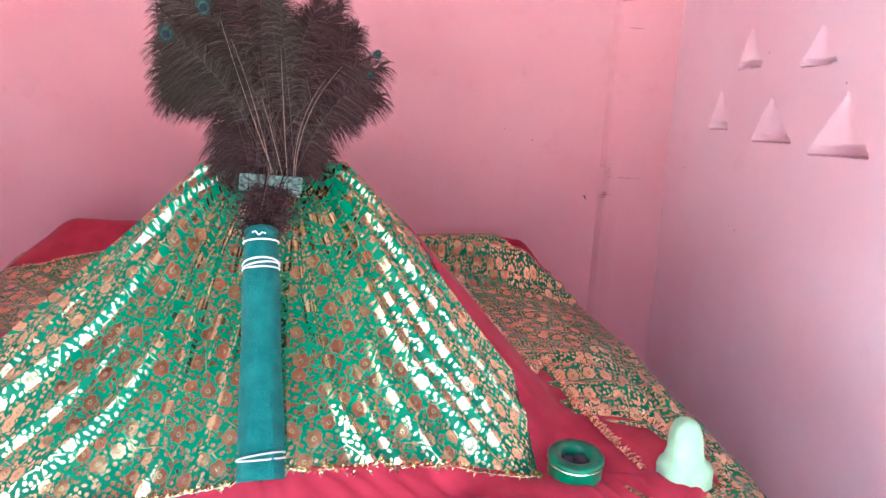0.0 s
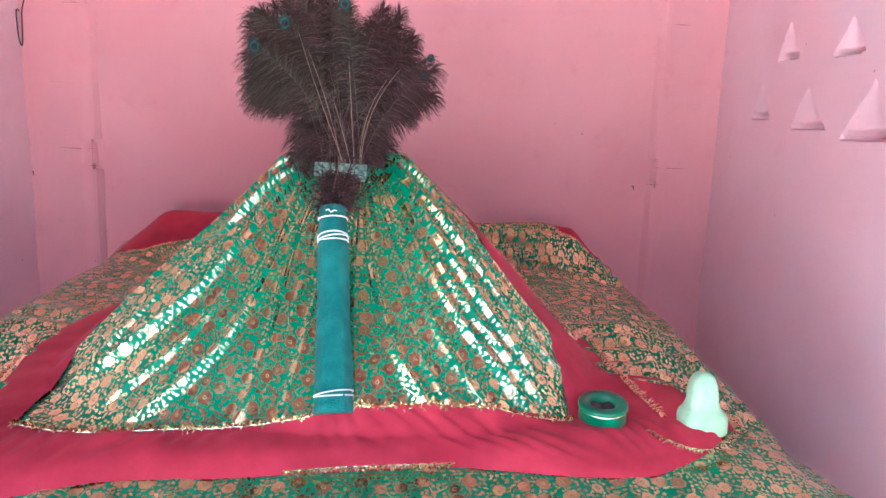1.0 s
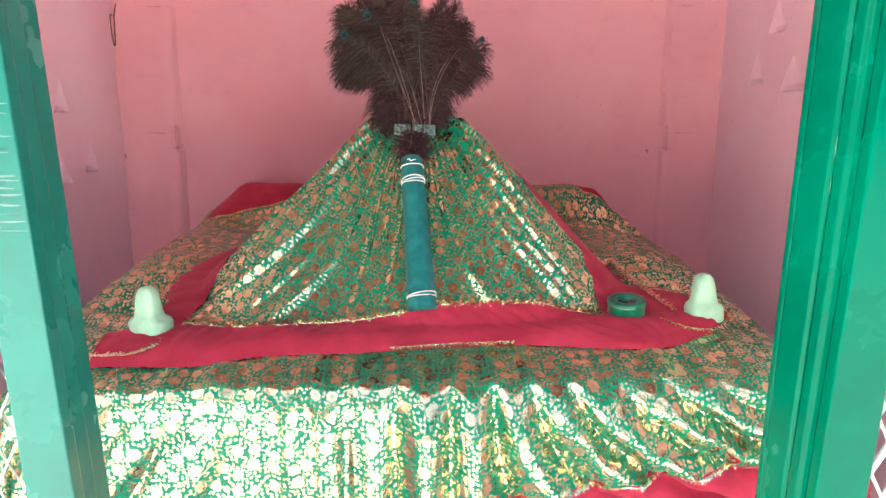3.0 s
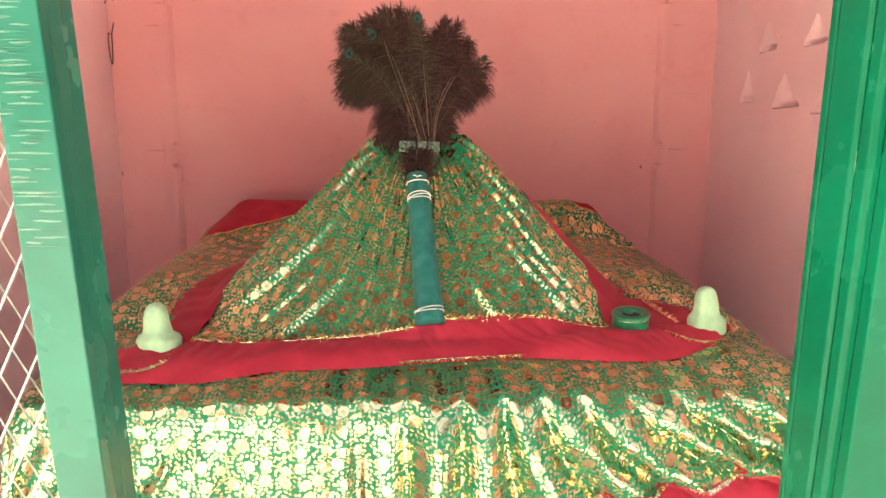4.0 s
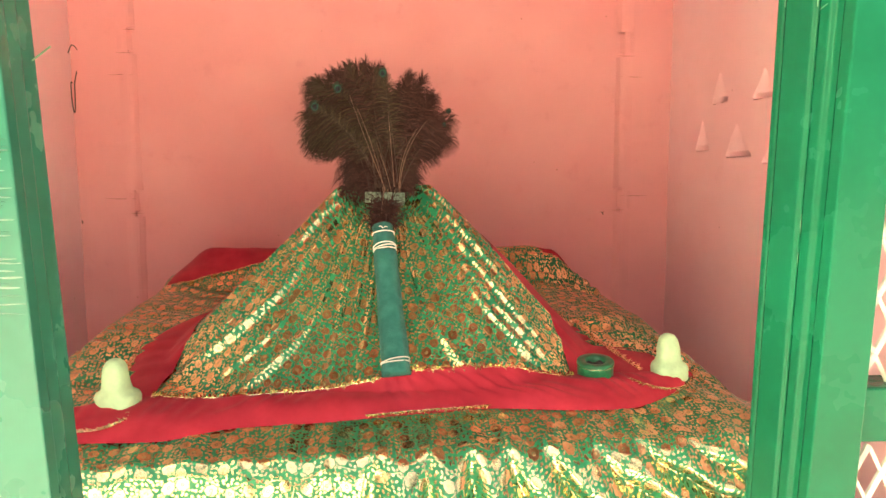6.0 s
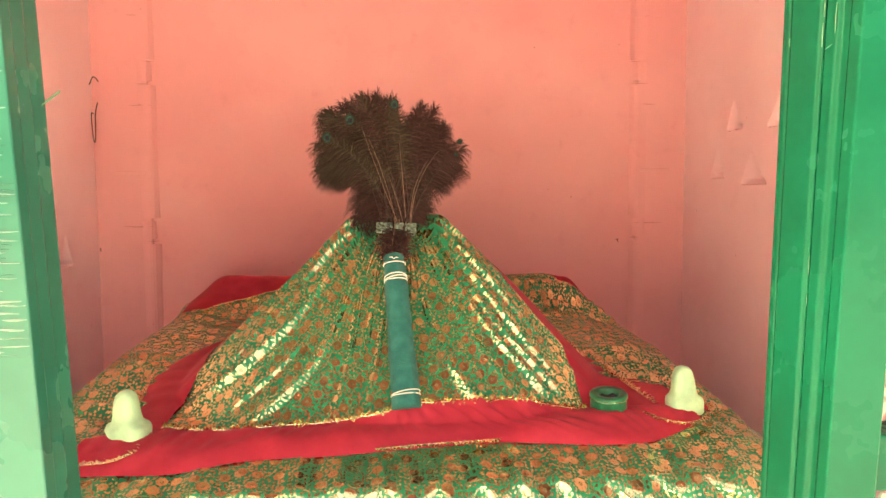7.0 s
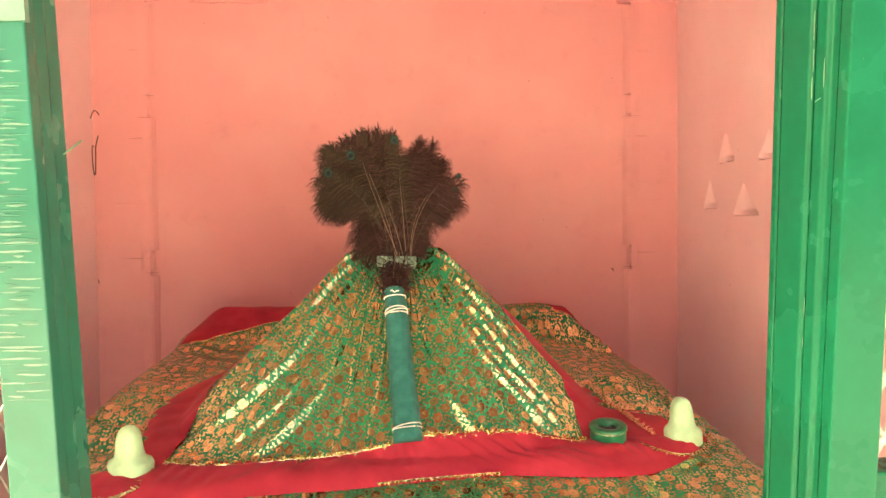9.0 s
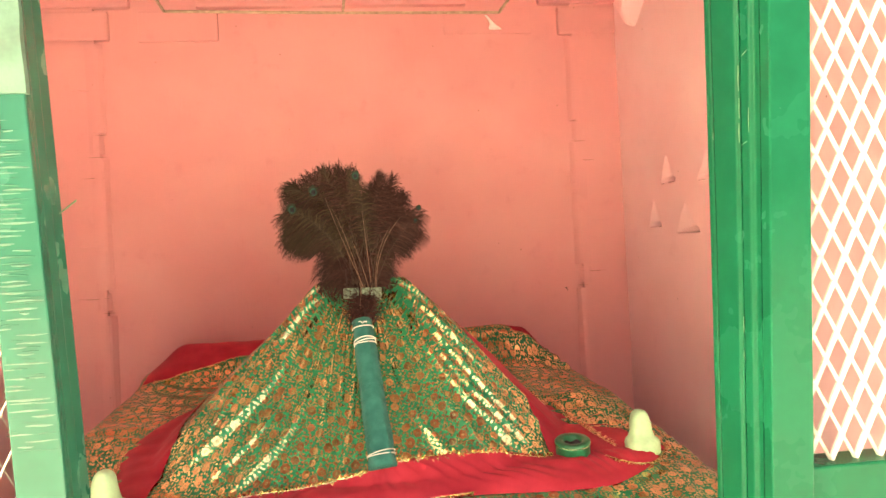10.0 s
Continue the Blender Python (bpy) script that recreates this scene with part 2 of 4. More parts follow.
def box(bm, x0, x1, y0, y1, z0, z1, bevel=0.0, turn=None):
    made = bmesh.ops.create_cube(bm, size=1.0)["verts"]
    for v in made:
        v.co = Vector((x0 + (v.co.x + 0.5) * (x1 - x0), y0 + (v.co.y + 0.5) * (y1 - y0), z0 + (v.co.z + 0.5) * (z1 - z0)))
    if bevel:
        edges = {e for v in made for e in v.link_edges}
        bmesh.ops.bevel(bm, geom=list(edges), offset=bevel, segments=2, profile=0.6, affect="EDGES")
    return bm


def boxed(*dims, bevel=0.0):
    return box(bmesh.new(), *dims, bevel)


def loft(rings, cap=True, bm=None):
    """A skin over closed rings of points, bottom first."""
    bm = bm or bmesh.new()
    rows = [[bm.verts.new(p) for p in ring] for ring in rings]
    for a, b in zip(rows, rows[1:]):
        n = len(a)
        for k in range(n):
            bm.faces.new((a[k], a[(k + 1) % n], b[(k + 1) % n], b[k]))
    if cap:
        bm.faces.new(list(reversed(rows[0])))
        bm.faces.new(rows[-1])
    return bm


def tube(path, radius, sides=8, bm=None):
    """A round rod along a list of points; radius may be a function of 0..1."""
    pts = [Vector(p) for p in path]
    rings, side = [], None
    for k, p in enumerate(pts):
        d = (pts[min(k + 1, len(pts) - 1)] - pts[max(k - 1, 0)]).normalized()
        if side is None:
            side = d.orthogonal().normalized()
        side = (side - d * side.dot(d)).normalized()
        up = d.cross(side)
        r = radius(k / (len(pts) - 1)) if callable(radius) else radius
        rings.append([p + (side * math.cos(a) + up * math.sin(a)) * r for a in (6.28318 * j / sides for j in range(sides))])
    return loft(rings, True, bm)


def chain(points, s):
    """A point at 0..1 along a smooth curve through the points."""
    n = len(points) - 1
    t = min(max(s, 0.0), 1.0) * n
    k = min(int(t), n - 1)
    f = t - k
    p = [Vector(points[min(max(j, 0), n)]) for j in (k - 1, k, k + 1, k + 2)]
    return 0.5 * (2 * p[1] + (p[2] - p[0]) * f + (2 * p[0] - 5 * p[1] + 4 * p[2] - p[3]) * f * f + (3 * p[1] - p[0] - 3 * p[2] + p[3]) * f ** 3)


def sheet(points, uvs, keep=None):
    """A grid mesh from rows of points with a UV map in metres; keep(i, j) picks faces."""
    bm = bmesh.new()
    layer = bm.loops.layers.uv.new("UVMap")
    rows = [[None] * len(points[0]) for _ in points]

    def vert(i, j):
        if rows[i][j] is None:
            rows[i][j] = bm.verts.new(points[i][j])
        return rows[i][j]

    for i in range(len(points) - 1):
        for j in range(len(points[0]) - 1):
            if keep and not keep(i, j):
                continue
            at = ((i, j), (i + 1, j), (i + 1, j + 1), (i, j + 1))
            face = bm.faces.new([vert(*k) for k in at])
            for loop, k in zip(face.loops, at):
                loop[layer].uv = uvs[k[0]][k[1]]
    return bm


def step(a, b, x):
    k = min(1.0, max(0.0, (x - a) / (b - a)))
    return k * k * (3 - 2 * k)


# ---- the place: floor, walls, ceiling, ground ----
XL, XR, YB, YF, ZC = -1.436, 1.420, 2.75, 0.20, 3.12
tagged(done(boxed(-60, 60, -60, 60, -0.35, -0.12), "ground", M_GROUND), "pale dusty ground of the yard outside", "ground", kind="structure")
tagged(done(boxed(XL - 0.2, XR + 0.2, -0.9, YB + 0.2, -0.12, 0.0, bevel=0.01), "floor", M_FLOOR), "grey cement floor and doorstep", "floor", kind="structure")
tagged(done(boxed(XL - 0.2, XR + 0.2, 0.0, YB + 0.2, ZC, ZC + 0.15), "ceiling", M_CEIL), "dull pink limewashed flat ceiling", "ceiling", kind="structure")


def niche_depth(a, z, niches):
    """How far the wall is sunk: triangular lamp niches, shallow at the point, deep at the foot."""
    for y0, z0, half, tall, deep, skew in niches:
        k = (z - z0) / tall
        if 0 <= k <= 1:
            mid = y0 + skew * half * k
            w = half * (1 - k) + 0.001
            if abs(a - mid) < w:
                side = (mid + w - a) / (2 * w)
                foot = 0.10 + 0.40 * (1 - k) + 0.75 * step(0.20, 0.03, k)
                return 0.7 * deep * foot * (0.04 + 0.96 * step(-0.1, 0.65, side)) * (0.88 + 0.12 * noise.noise(Vector((a * 30, z * 30, y0))))
    return 0.0


def spans(a0, a1, f0, f1, coarse=0.05, fine=0.006):
    """Coordinates from a0 to a1, close together between f0 and f1."""
    out, p = [], a0
    while p < a1 - 1e-4:
        out.append(p)
        p += fine if f0 <= p < f1 else coarse
    return out + [a1]


def uneven_wall(name, along, a0, a1, z0, z1, place, thick, sign, label, paint, niches=()):
    """A plastered wall with a slightly wavy inner face; along is the axis that it runs on."""
    bm = bmesh.new()
    fine_a = (min(n[0] - n[2] for n in niches) - 0.03, max(n[0] + n[2] for n in niches) + 0.03) if niches else (9, 9)
    fine_z = (min(n[1] for n in niches) - 0.03, max(n[1] + n[3] for n in niches) + 0.03) if niches else (9, 9)
    rows = []
    for a in spans(a0, a1, *fine_a):
        row = []
        for z in spans(z0, z1, *fine_z):
            d = 0.006 * noise.noise(Vector((a * 1.7 + place * 3, z * 1.7, place))) + 0.0025 * noise.noise(Vector((a * 7, z * 7, place + 4)))
            wob = 0.004 * noise.noise(Vector((a * 22, z * 22, 3)))
            p = place + sign * (d + niche_depth(a + wob, z + wob, niches))
            row.append(bm.verts.new((a, p, z) if along == "x" else (p, a, z)))
        rows.append(row)
    for r, q in zip(rows, rows[1:]):
        for k in range(len(r) - 1):
            bm.faces.new((r[k], q[k], q[k + 1], r[k + 1]))
    inner, back = place + sign * (0.185 if niches else 0.012), place + sign * thick
    if along == "x":
        box(bm, a0, a1, min(inner, back), max(inner, back), z0, z1)
    else:
        box(bm, min(inner, back), max(inner, back), a0, a1, z0, z1)
    return tagged(done(bm, name, paint, smooth=False), label, "wall", kind="structure")


EAST = [(y, z, half, tall, 0.085, skew) for y, z, half, tall, skew in ((2.190, 1.806, 0.072, 0.125, 0.2), (1.852, 1.786, 0.078, 0.105, 0.0), (1.520, 1.752, 0.080, 0.125, 0.0), (2.343, 1.613, 0.062, 0.126, 0.1), (2.026, 1.575, 0.101, 0.132, 0.2), (1.724, 1.546, 0.118, 0.158, -0.1), (1.36, 1.520, 0.10, 0.14, 0.0))]
WEST = [(y, z, half, tall, 0.085, 0.0) for y, z, half, tall in ((2.235, 1.50, 0.055, 0.125), (2.42, 1.245, 0.055, 0.135), (2.17, 1.21, 0.085, 0.140), (2.02, 1.52, 0.08, 0.13))]
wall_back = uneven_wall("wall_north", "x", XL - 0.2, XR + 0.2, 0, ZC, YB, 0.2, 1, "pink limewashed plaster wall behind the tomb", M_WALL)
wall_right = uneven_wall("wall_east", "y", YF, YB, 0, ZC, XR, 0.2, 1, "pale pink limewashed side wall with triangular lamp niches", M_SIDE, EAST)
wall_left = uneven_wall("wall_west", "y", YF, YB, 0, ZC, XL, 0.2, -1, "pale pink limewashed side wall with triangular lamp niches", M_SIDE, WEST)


# pilasters of plaster on the back wall, in blocks with narrow sunk joints
def pilaster(x_in, x_out, name):
    """A plain shallow slab with a narrow edge strip in blocks, parted by sunk joints."""
    root = thing(name, "shallow pink plaster pilaster in the wall's corner", "pilaster", kind="structure")
    s = 1 if x_out > x_in else -1

    def slab(xa, xb, z0, z1, deep, bevel, kind):
        a, b = sorted((xa, xb))
        bm = boxed(a, b, YB - deep - 0.010, YB + 0.02, z0, z1, bevel=bevel)
        for v in bm.verts:
            v.co += Vector((0.004 * noise.noise(v.co * 5), 0.002 * noise.noise(v.co * 7) if v.co.y < YB else 0, 0.004 * noise.noise(v.co * 6 + Vector((4, 0, 0)))))
        part(kind, bm, M_WALL, root)

    slab(x_in + s * 0.040, x_out, 0.0, 2.99, 0.0122, 0.008, "slab")
    for z0, z1, inset in ((0.0, 1.320, 0.004), (1.345, 1.430, 0.022), (1.445, 2.080, 0.0), (2.10, 2.185, 0.018), (2.20, 2.63, 0.003)):
        foot, n = x_in + s * inset, 12
        rings = []
        for k in range(n + 1):
            z = z0 + (z1 - z0) * k / n
            w = 0.004 * noise.noise(Vector((x_in, z * 5, 2)))
            rings.append([(foot + w, YB + 0.004, z), (foot + w + s * 0.007, YB - 0.006, z), (foot + w + s * 0.022, YB - 0.022, z), (foot + s * 0.034, YB - 0.0265, z), (foot + s * 0.046, YB - 0.0270, z), (x_in + s * 0.085, YB - 0.0222, z), (x_in + s * 0.085, YB + 0.02, z), (foot, YB + 0.02, z)])
        bm = loft(rings)
        bmesh.ops.recalc_face_normals(bm, faces=bm.faces[:])
        part("block", bm, M_WALL, root)
    slab(x_in - s * 0.03, x_out, 2.645, 2.79, 0.019, 0.014, "capital")
    slab(x_in - s * 0.13, x_out, 2.80, 2.99, 0.028, 0.018, "capital")
    slab(x_in + s * 0.05, x_in + s * 0.20, 1.655, 1.672, 0.0160, 0.003, "patch")
    slab(x_in + s * 0.055, x_in + s * 0.15, 2.404, 2.409, 0.0150, 0.002, "patch")
    for x0, x1, z in ((0.05, 0.20, 1.662), (0.055, 0.15, 2.406), (0.01, 0.09, 2.085), (0.0, 0.05, 2.19), (0.02, 0.13, 1.985), (0.0, 0.06, 1.335), (0.03, 0.17, 1.405)):
        path = [(x_in + s * (x0 + (x1 - x0) * k / 6), YB - 0.0235 - 0.004 * step(0.06, 0.0, x0 + (x1 - x0) * k / 6), z + 0.004 * noise.noise(Vector((k * 0.8, z * 9, x_in)))) for k in range(7)]
        part("crack", tube(path, lambda q: 0.0016 * math.sin(3.14 * min(max(q, 0.08), 0.92)), 5), M_CRACK, root, "dark crack in the plaster")
    return root


pilaster(1.145, XR + 0.01, "trim_east")
pilaster(-1.140, XL - 0.01, "trim_west")


# the moulded shelf-like band high on the back wall
def wall_band():
    root = thing("trim_north", "pink moulded plaster band high on the wall", "moulding", kind="structure")
    for x0, x1, z0, z1, d in ((-0.70, 0.64, 2.80, 2.90, 0.035), (-0.74, 0.70, 2.90, 3.11, 0.05), (-0.98, -0.60, 2.64, 2.79, 0.007), (0.52, 0.98, 2.655, 2.79, 0.007)):
        bm = boxed(x0, x1, YB - d, YB + 0.02, z0, z1, bevel=min(0.014, d * 0.8))
        part("block", bm, M_WALL, root)
    return root


wall_band()


# a lump of plaster, high on the side wall
def plaster_corbel():
    """A broken bracket of plaster: a blunt block that tapers to a ragged point below."""
    rings = []
    for z, y0, y1, deep in ((2.600, 2.455, 2.485, 0.020), (2.625, 2.430, 2.510, 0.045), (2.660, 2.385, 2.535, 0.070), (2.705, 2.320, 2.560, 0.085), (2.750, 2.270, 2.575, 0.090), (2.785, 2.225, 2.585, 0.090), (2.800, 2.220, 2.585, 0.080)):
        plan = [(XR + 0.01, y0), (XR - deep * 0.75, y0 + 0.01), (XR - deep, y0 + 0.3 * (y1 - y0)), (XR - deep * 0.9, y0 + 0.7 * (y1 - y0)), (XR - deep * 0.6, y1 - 0.005), (XR + 0.01, y1)]
        rings.append([(x + 0.016 * noise.noise(Vector((x * 20, y * 20, z * 20))), y + 0.016 * noise.noise(Vector((x * 20 + 5, y * 20, z * 20))), z + 0.012 * noise.noise(Vector((x * 25, y * 25, 7)))) for x, y in plan])
    bm = loft(rings)
    bmesh.ops.recalc_face_normals(bm, faces=bm.faces[:])
    bmesh.ops.bevel(bm, geom=bm.edges[:], offset=0.006, segments=2, profile=0.5, affect="EDGES")
    return tagged(done(bm, "plaster_corbel", M_SIDE, smooth=True), "rough broken pale pink plaster bracket high on the wall", "corbel")


plaster_corbel()

# ---- front: door frame, mesh panels, wall over the door ----
front = thing("wall_south", "front wall of pink masonry round the green door frame", "wall", kind="structure")
for dims in ((XL - 0.2, XR + 0.2, 0.02, 0.20, 2.195, ZC), (XL - 0.2, -1.41, 0.02, 0.20, 0, 2.195), (1.39, XR + 0.2, 0.02, 0.20, 0, 2.195)):
    part("masonry", boxed(*dims, bevel=0.006), M_WALL, front)


def post(name, profile, z0, z1, lean, label, paint):
    """An upright timber of the given plan profile, leaning a little out of true."""
    rings = []
    for k in range(25):
        z = z0 + (z1 - z0) * k / 24
        rings.append([(x + lean(y) * (z - 1.5) + 0.0012 * noise.noise(Vector((x * 9, y * 9, z * 2.5))), y + 0.0012 * noise.noise(Vector((x * 9 + 5, y * 9, z * 2.5))), z) for x, y in profile])
    bm = loft(rings)
    bmesh.ops.recalc_face_normals(bm, faces=bm.faces[:])
    sharp = [e for e in bm.edges if len(e.link_faces) == 2 and e.calc_face_angle() > 0.5 and abs(e.verts[0].co.z - e.verts[1].co.z) > 0.02]
    bmesh.ops.bevel(bm, geom=sharp, offset=0.0022, segments=2, profile=0.5, affect="EDGES")
    return part(name, bm, paint, door_frame, label)


door_frame = thing("door_1", "open doorway with glossy green painted timber frame", "door frame", kind="structure")
# right jamb: rebated on its inner side, with a stop bead
post("jamb", [(0.549, 0.085), (0.605, 0.085), (0.605, 0.207), (0.537, 0.207), (0.537, 0.1955), (0.5395, 0.1945), (0.5395, 0.1925), (0.537, 0.1915), (0.542, 0.147), (0.5465, 0.144), (0.5465, 0.1405), (0.5445, 0.139), (0.5455, 0.122), (0.5515, 0.118), (0.5515, 0.107), (0.5495, 0.105)], 0.0, 2.14, lambda y: 0.024 + 0.19 * (0.207 - y), "grooved green jamb with scratches", M_PAINT)
post("jamb", [(-0.376, 0.148), (-0.319, 0.148), (-0.321, 0.172), (-0.327, 0.176), (-0.327, 0.182), (-0.327, 0.208), (-0.333, 0.211), (-0.333, 0.218), (-0.333, 0.246), (-0.337, 0.254), (-0.382, 0.254)], 0.0, 2.14, lambda y: -0.047, "grooved green jamb with ridged old paint", M_PAINT_HAZY)
part("lintel", boxed(-0.385, 0.605, 0.13, 0.21, 2.14, 2.17, bevel=0.004), M_PAINT, door_frame)
part("sill", boxed(-0.385, 0.605, 0.09, 0.24, 0.0, 0.035, bevel=0.006), M_PAINT, door_frame)
# the hinge leaf and the ridges of thick paint on the left jamb's face, every other one paled as a glint
rings = []
for k in range(41):
    z = 1.768 + 0.36 * k / 40
    lean = -0.047 * (z - 1.5)
    rings.append([(x + lean + 0.0014 * noise.noise(Vector((x * 40, z * 30, 1))), y - (0.0028 * noise.noise(Vector((x * 30, z * 42, 5))) if y < 0.149 else 0), z) for x, y in [(-0.404, 0.151)] + [(-0.404 + 0.088 * j / 14, 0.1435) for j in range(15)] + [(-0.3155, 0.152)]])
bm = loft(rings)
bmesh.ops.recalc_face_normals(bm, faces=bm.faces[:])
part("hinge_plate", bm, M_PLATE, door_frame, "long plate thick with chalky mint paint")
# no real hollow: a dark rod on the face stands for the slot's shade
part("bolt_hole", tube([(-0.3665, 0.1475, 1.764), (-0.3635, 0.1472, 1.745), (-0.3625, 0.1472, 1.728), (-0.3645, 0.1475, 1.712)], lambda q: 0.0035 * (1 - 0.5 * q), 8), M_DARK, door_frame, "bolt slot, its inner shade a dark inlay")
random.seed(11)
for k in range(100):
    z = 1.35 + 0.41 * (k + random.uniform(-0.6, 0.6)) / 100
    off = -0.047 * (z - 1.5)
    x0 = -0.378 + off + random.random() ** 2 * 0.030
    x1 = min(x0 + 0.010 + 0.040 * random.random(), -0.322 + off)
    bm = tube([(x0 + (x1 - x0) * j / 4, 0.1480, z + 0.0004 * math.sin(j * 1.3 + k)) for j in range(5)], lambda s, w=0.0007 + 0.0008 * random.random(): w * math.sin(3.14 * min(max(s, 0.06), 0.94)) + 0.0002, 6)
    part("paint_ridge", bm, M_RIDGE if k % 2 else M_PAINT_HAZY, door_frame)
# chips and scratches in the right jamb's paint
for y0, y1, z0, z1, wide in ((0.1935, 0.1935, 1.692, 1.702, 0.0022), (0.142, 0.142, 1.680, 1.706, 0.0016), (0.141, 0.141, 1.712, 1.738, 0.0014), (0.142, 0.142, 1.748, 1.782, 0.0016), (0.121, 0.121, 1.690, 1.722, 0.0012), (0.160, 0.146, 1.782, 1.788, 0.0011), (0.134, 0.122, 1.792, 1.797, 0.0011), (0.137, 0.125, 1.676, 1.679, 0.0011), (0.139, 0.139, 1.43, 1.452, 0.0012), (0.139, 0.139, 1.395, 1.407, 0.0012), (0.17, 0.168, 1.60, 1.603, 0.0012), (0.178, 0.177, 1.86, 1.863, 0.0012)):
    def face(y, z):
        near = 0.5395 + (0.1915 - y) * 0.115 if y > 0.146 else 0.5445
        return Vector(((0.5385 if y > 0.19 else near) + (0.024 + 0.19 * (0.207 - y)) * (z - 1.5), y, z))
    bm = tube([face(y0, z0), face((y0 + y1) / 2 + 0.0004, (z0 + z1) / 2), face(y1, z1)], lambda s, w=wide: 0.45 * w * (0.4 + 0.6 * math.sin(3.14 * min(max(s, 0.1), 0.9))), 6)
    part("paint_chip", bm, M_CHIP, door_frame, "bare chip in the paint")
part("thread", tube([(-0.345, 0.236, 1.628), (-0.338, 0.240, 1.634), (-0.330, 0.240, 1.640), (-0.318, 0.242, 1.650)], 0.0011, 5), M_CHIP, door_frame, "frayed thread on the jamb")


def mesh_panel(x0, x1, z0, z1, y, parent):
    """Expanded metal: slit sheet pulled into diamonds; each strand is a twisted flat bar."""
    bm = bmesh.new()
    w, h = 0.034, 0.066
    nx, nz = int((x1 - x0) / w) + 2, int((z1 - z0) / h) + 2
    for i in range(nx * 2):
        for j in range(nz * 2):
            if (i + j) % 2:
                continue
            cx, cz = x0 + i * w / 2, z0 + j * h / 2
            for s in (1, -1):
                a, b = Vector((cx, y, cz)), Vector((cx + w / 2, y, cz + s * h / 2))
                if not (x0 - 1e-6 <= a.x and b.x <= x1 + 1e-6 and z0 - 1e-6 <= min(a.z, b.z) and max(a.z, b.z) <= z1 + 1e-6):
                    continue
                d = (b - a).normalized()
                side = Vector((-d.z, 0, d.x)) * (0.0015 if s > 0 else 0.0010)
                deep = Vector((0, 0.0020 if s > 0 else 0.0011, 0))
                tilt = Vector((0, 0.002 * s, 0))
                q = [bm.verts.new(p + sa * (side + tilt) + sb * deep) for p in (a, b) for sa, sb in ((-1, -1), (1, -1), (1, 1), (-1, 1))]
                for f in ((0, 1, 5, 4), (1, 2, 6, 5), (2, 3, 7, 6), (3, 0, 4, 7)):
                    bm.faces.new([q[n] for n in f])
    return part("wire_mesh", bm, M_MESH, parent, "white painted diamond mesh")


def mesh_window(name, x0, x1, y, rails):
    root = thing(name, "white diamond mesh panel in a green timber frame", "mesh window", kind="structure")
    for z0, z1 in rails:
        part("rail", boxed(x0, x1, y - 0.02, y + 0.03, z0, z1, bevel=0.003), M_PAINT, root)
    for (a, b), (c, d) in zip(rails, rails[1:]):
        mesh_panel(x0, x1, b, c, y, root)
    return root


mesh_window("window_1", 0.57, 1.345, 0.115, ((0.0, 0.10), (1.200, 1.262), (2.14, 2.19)))
mesh_window("window_2", -1.365, -0.35, 0.185, ((0.0, 0.10), (2.14, 2.19)))
part("outer_post", boxed(1.343, 1.392, 0.07, 0.19, 0, 2.193, bevel=0.003), M_PAINT, front)
part("outer_post", boxed(-1.412, -1.363, 0.13, 0.25, 0, 2.193, bevel=0.003), M_PAINT, front)

# ---- the tomb: platform and lower sheet ----
# ---- cloth surfaces (shared by the tomb's two sheets) ----
TX, TY, TURN_T = 0.06, 1.70, math.radians(3.5)
CT, ST = math.cos(TURN_T), math.sin(TURN_T)


def to_local(x, y):
    return (x - TX) * CT + (y - TY) * ST, -(x - TX) * ST + (y - TY) * CT + TY


def to_world(u, v):
    return TX + u * CT - (v - TY) * ST, TY + u * ST + (v - TY) * CT


def bed(u, v):
    """Height of the platform's top under its sheet."""
    z = 0.895 + 0.15 * (1 - math.exp(-max(v - 0.88, 0) / 0.5))
    high = 0.150 * step(-1.02, -0.76, u) if u < 0 else 0.150 - 0.030 * step(0.1, 0.5, u)
    return z + high * step(0.99, 0.80, u) * math.exp(-(((v - 2.56) / 0.15) ** 2))


def mound(u, v):
    """Height of the tent that the upper sheet makes over the headstone."""
    dx = max(u - 0.11, 0) * 1.02 if u > 0 else max(-u - 0.175, 0) * 0.96
    dy = (1.50 - v) * 1.20 if v < 1.50 else max(v - 1.60, 0) * 0.75
    return 1.465 + 0.07 * u * step(0.5, 0.1, abs(u)) - (dx ** 2.6 + dy ** 2.6) ** (1 / 2.6)


HALF, FRONT, REAR = 0.935, 0.885, 2.66
tomb = thing("tomb_platform", "whitewashed masonry tomb platform under brocade sheets", "tomb")
bm = boxed(-HALF + 0.03, HALF - 0.03, FRONT + 0.04, REAR, 0.0, 0.855, bevel=0.02)
for v in bm.verts:
    v.co.x, v.co.y = to_world(v.co.x, v.co.y)
part("body", bm, M_STONE, tomb)


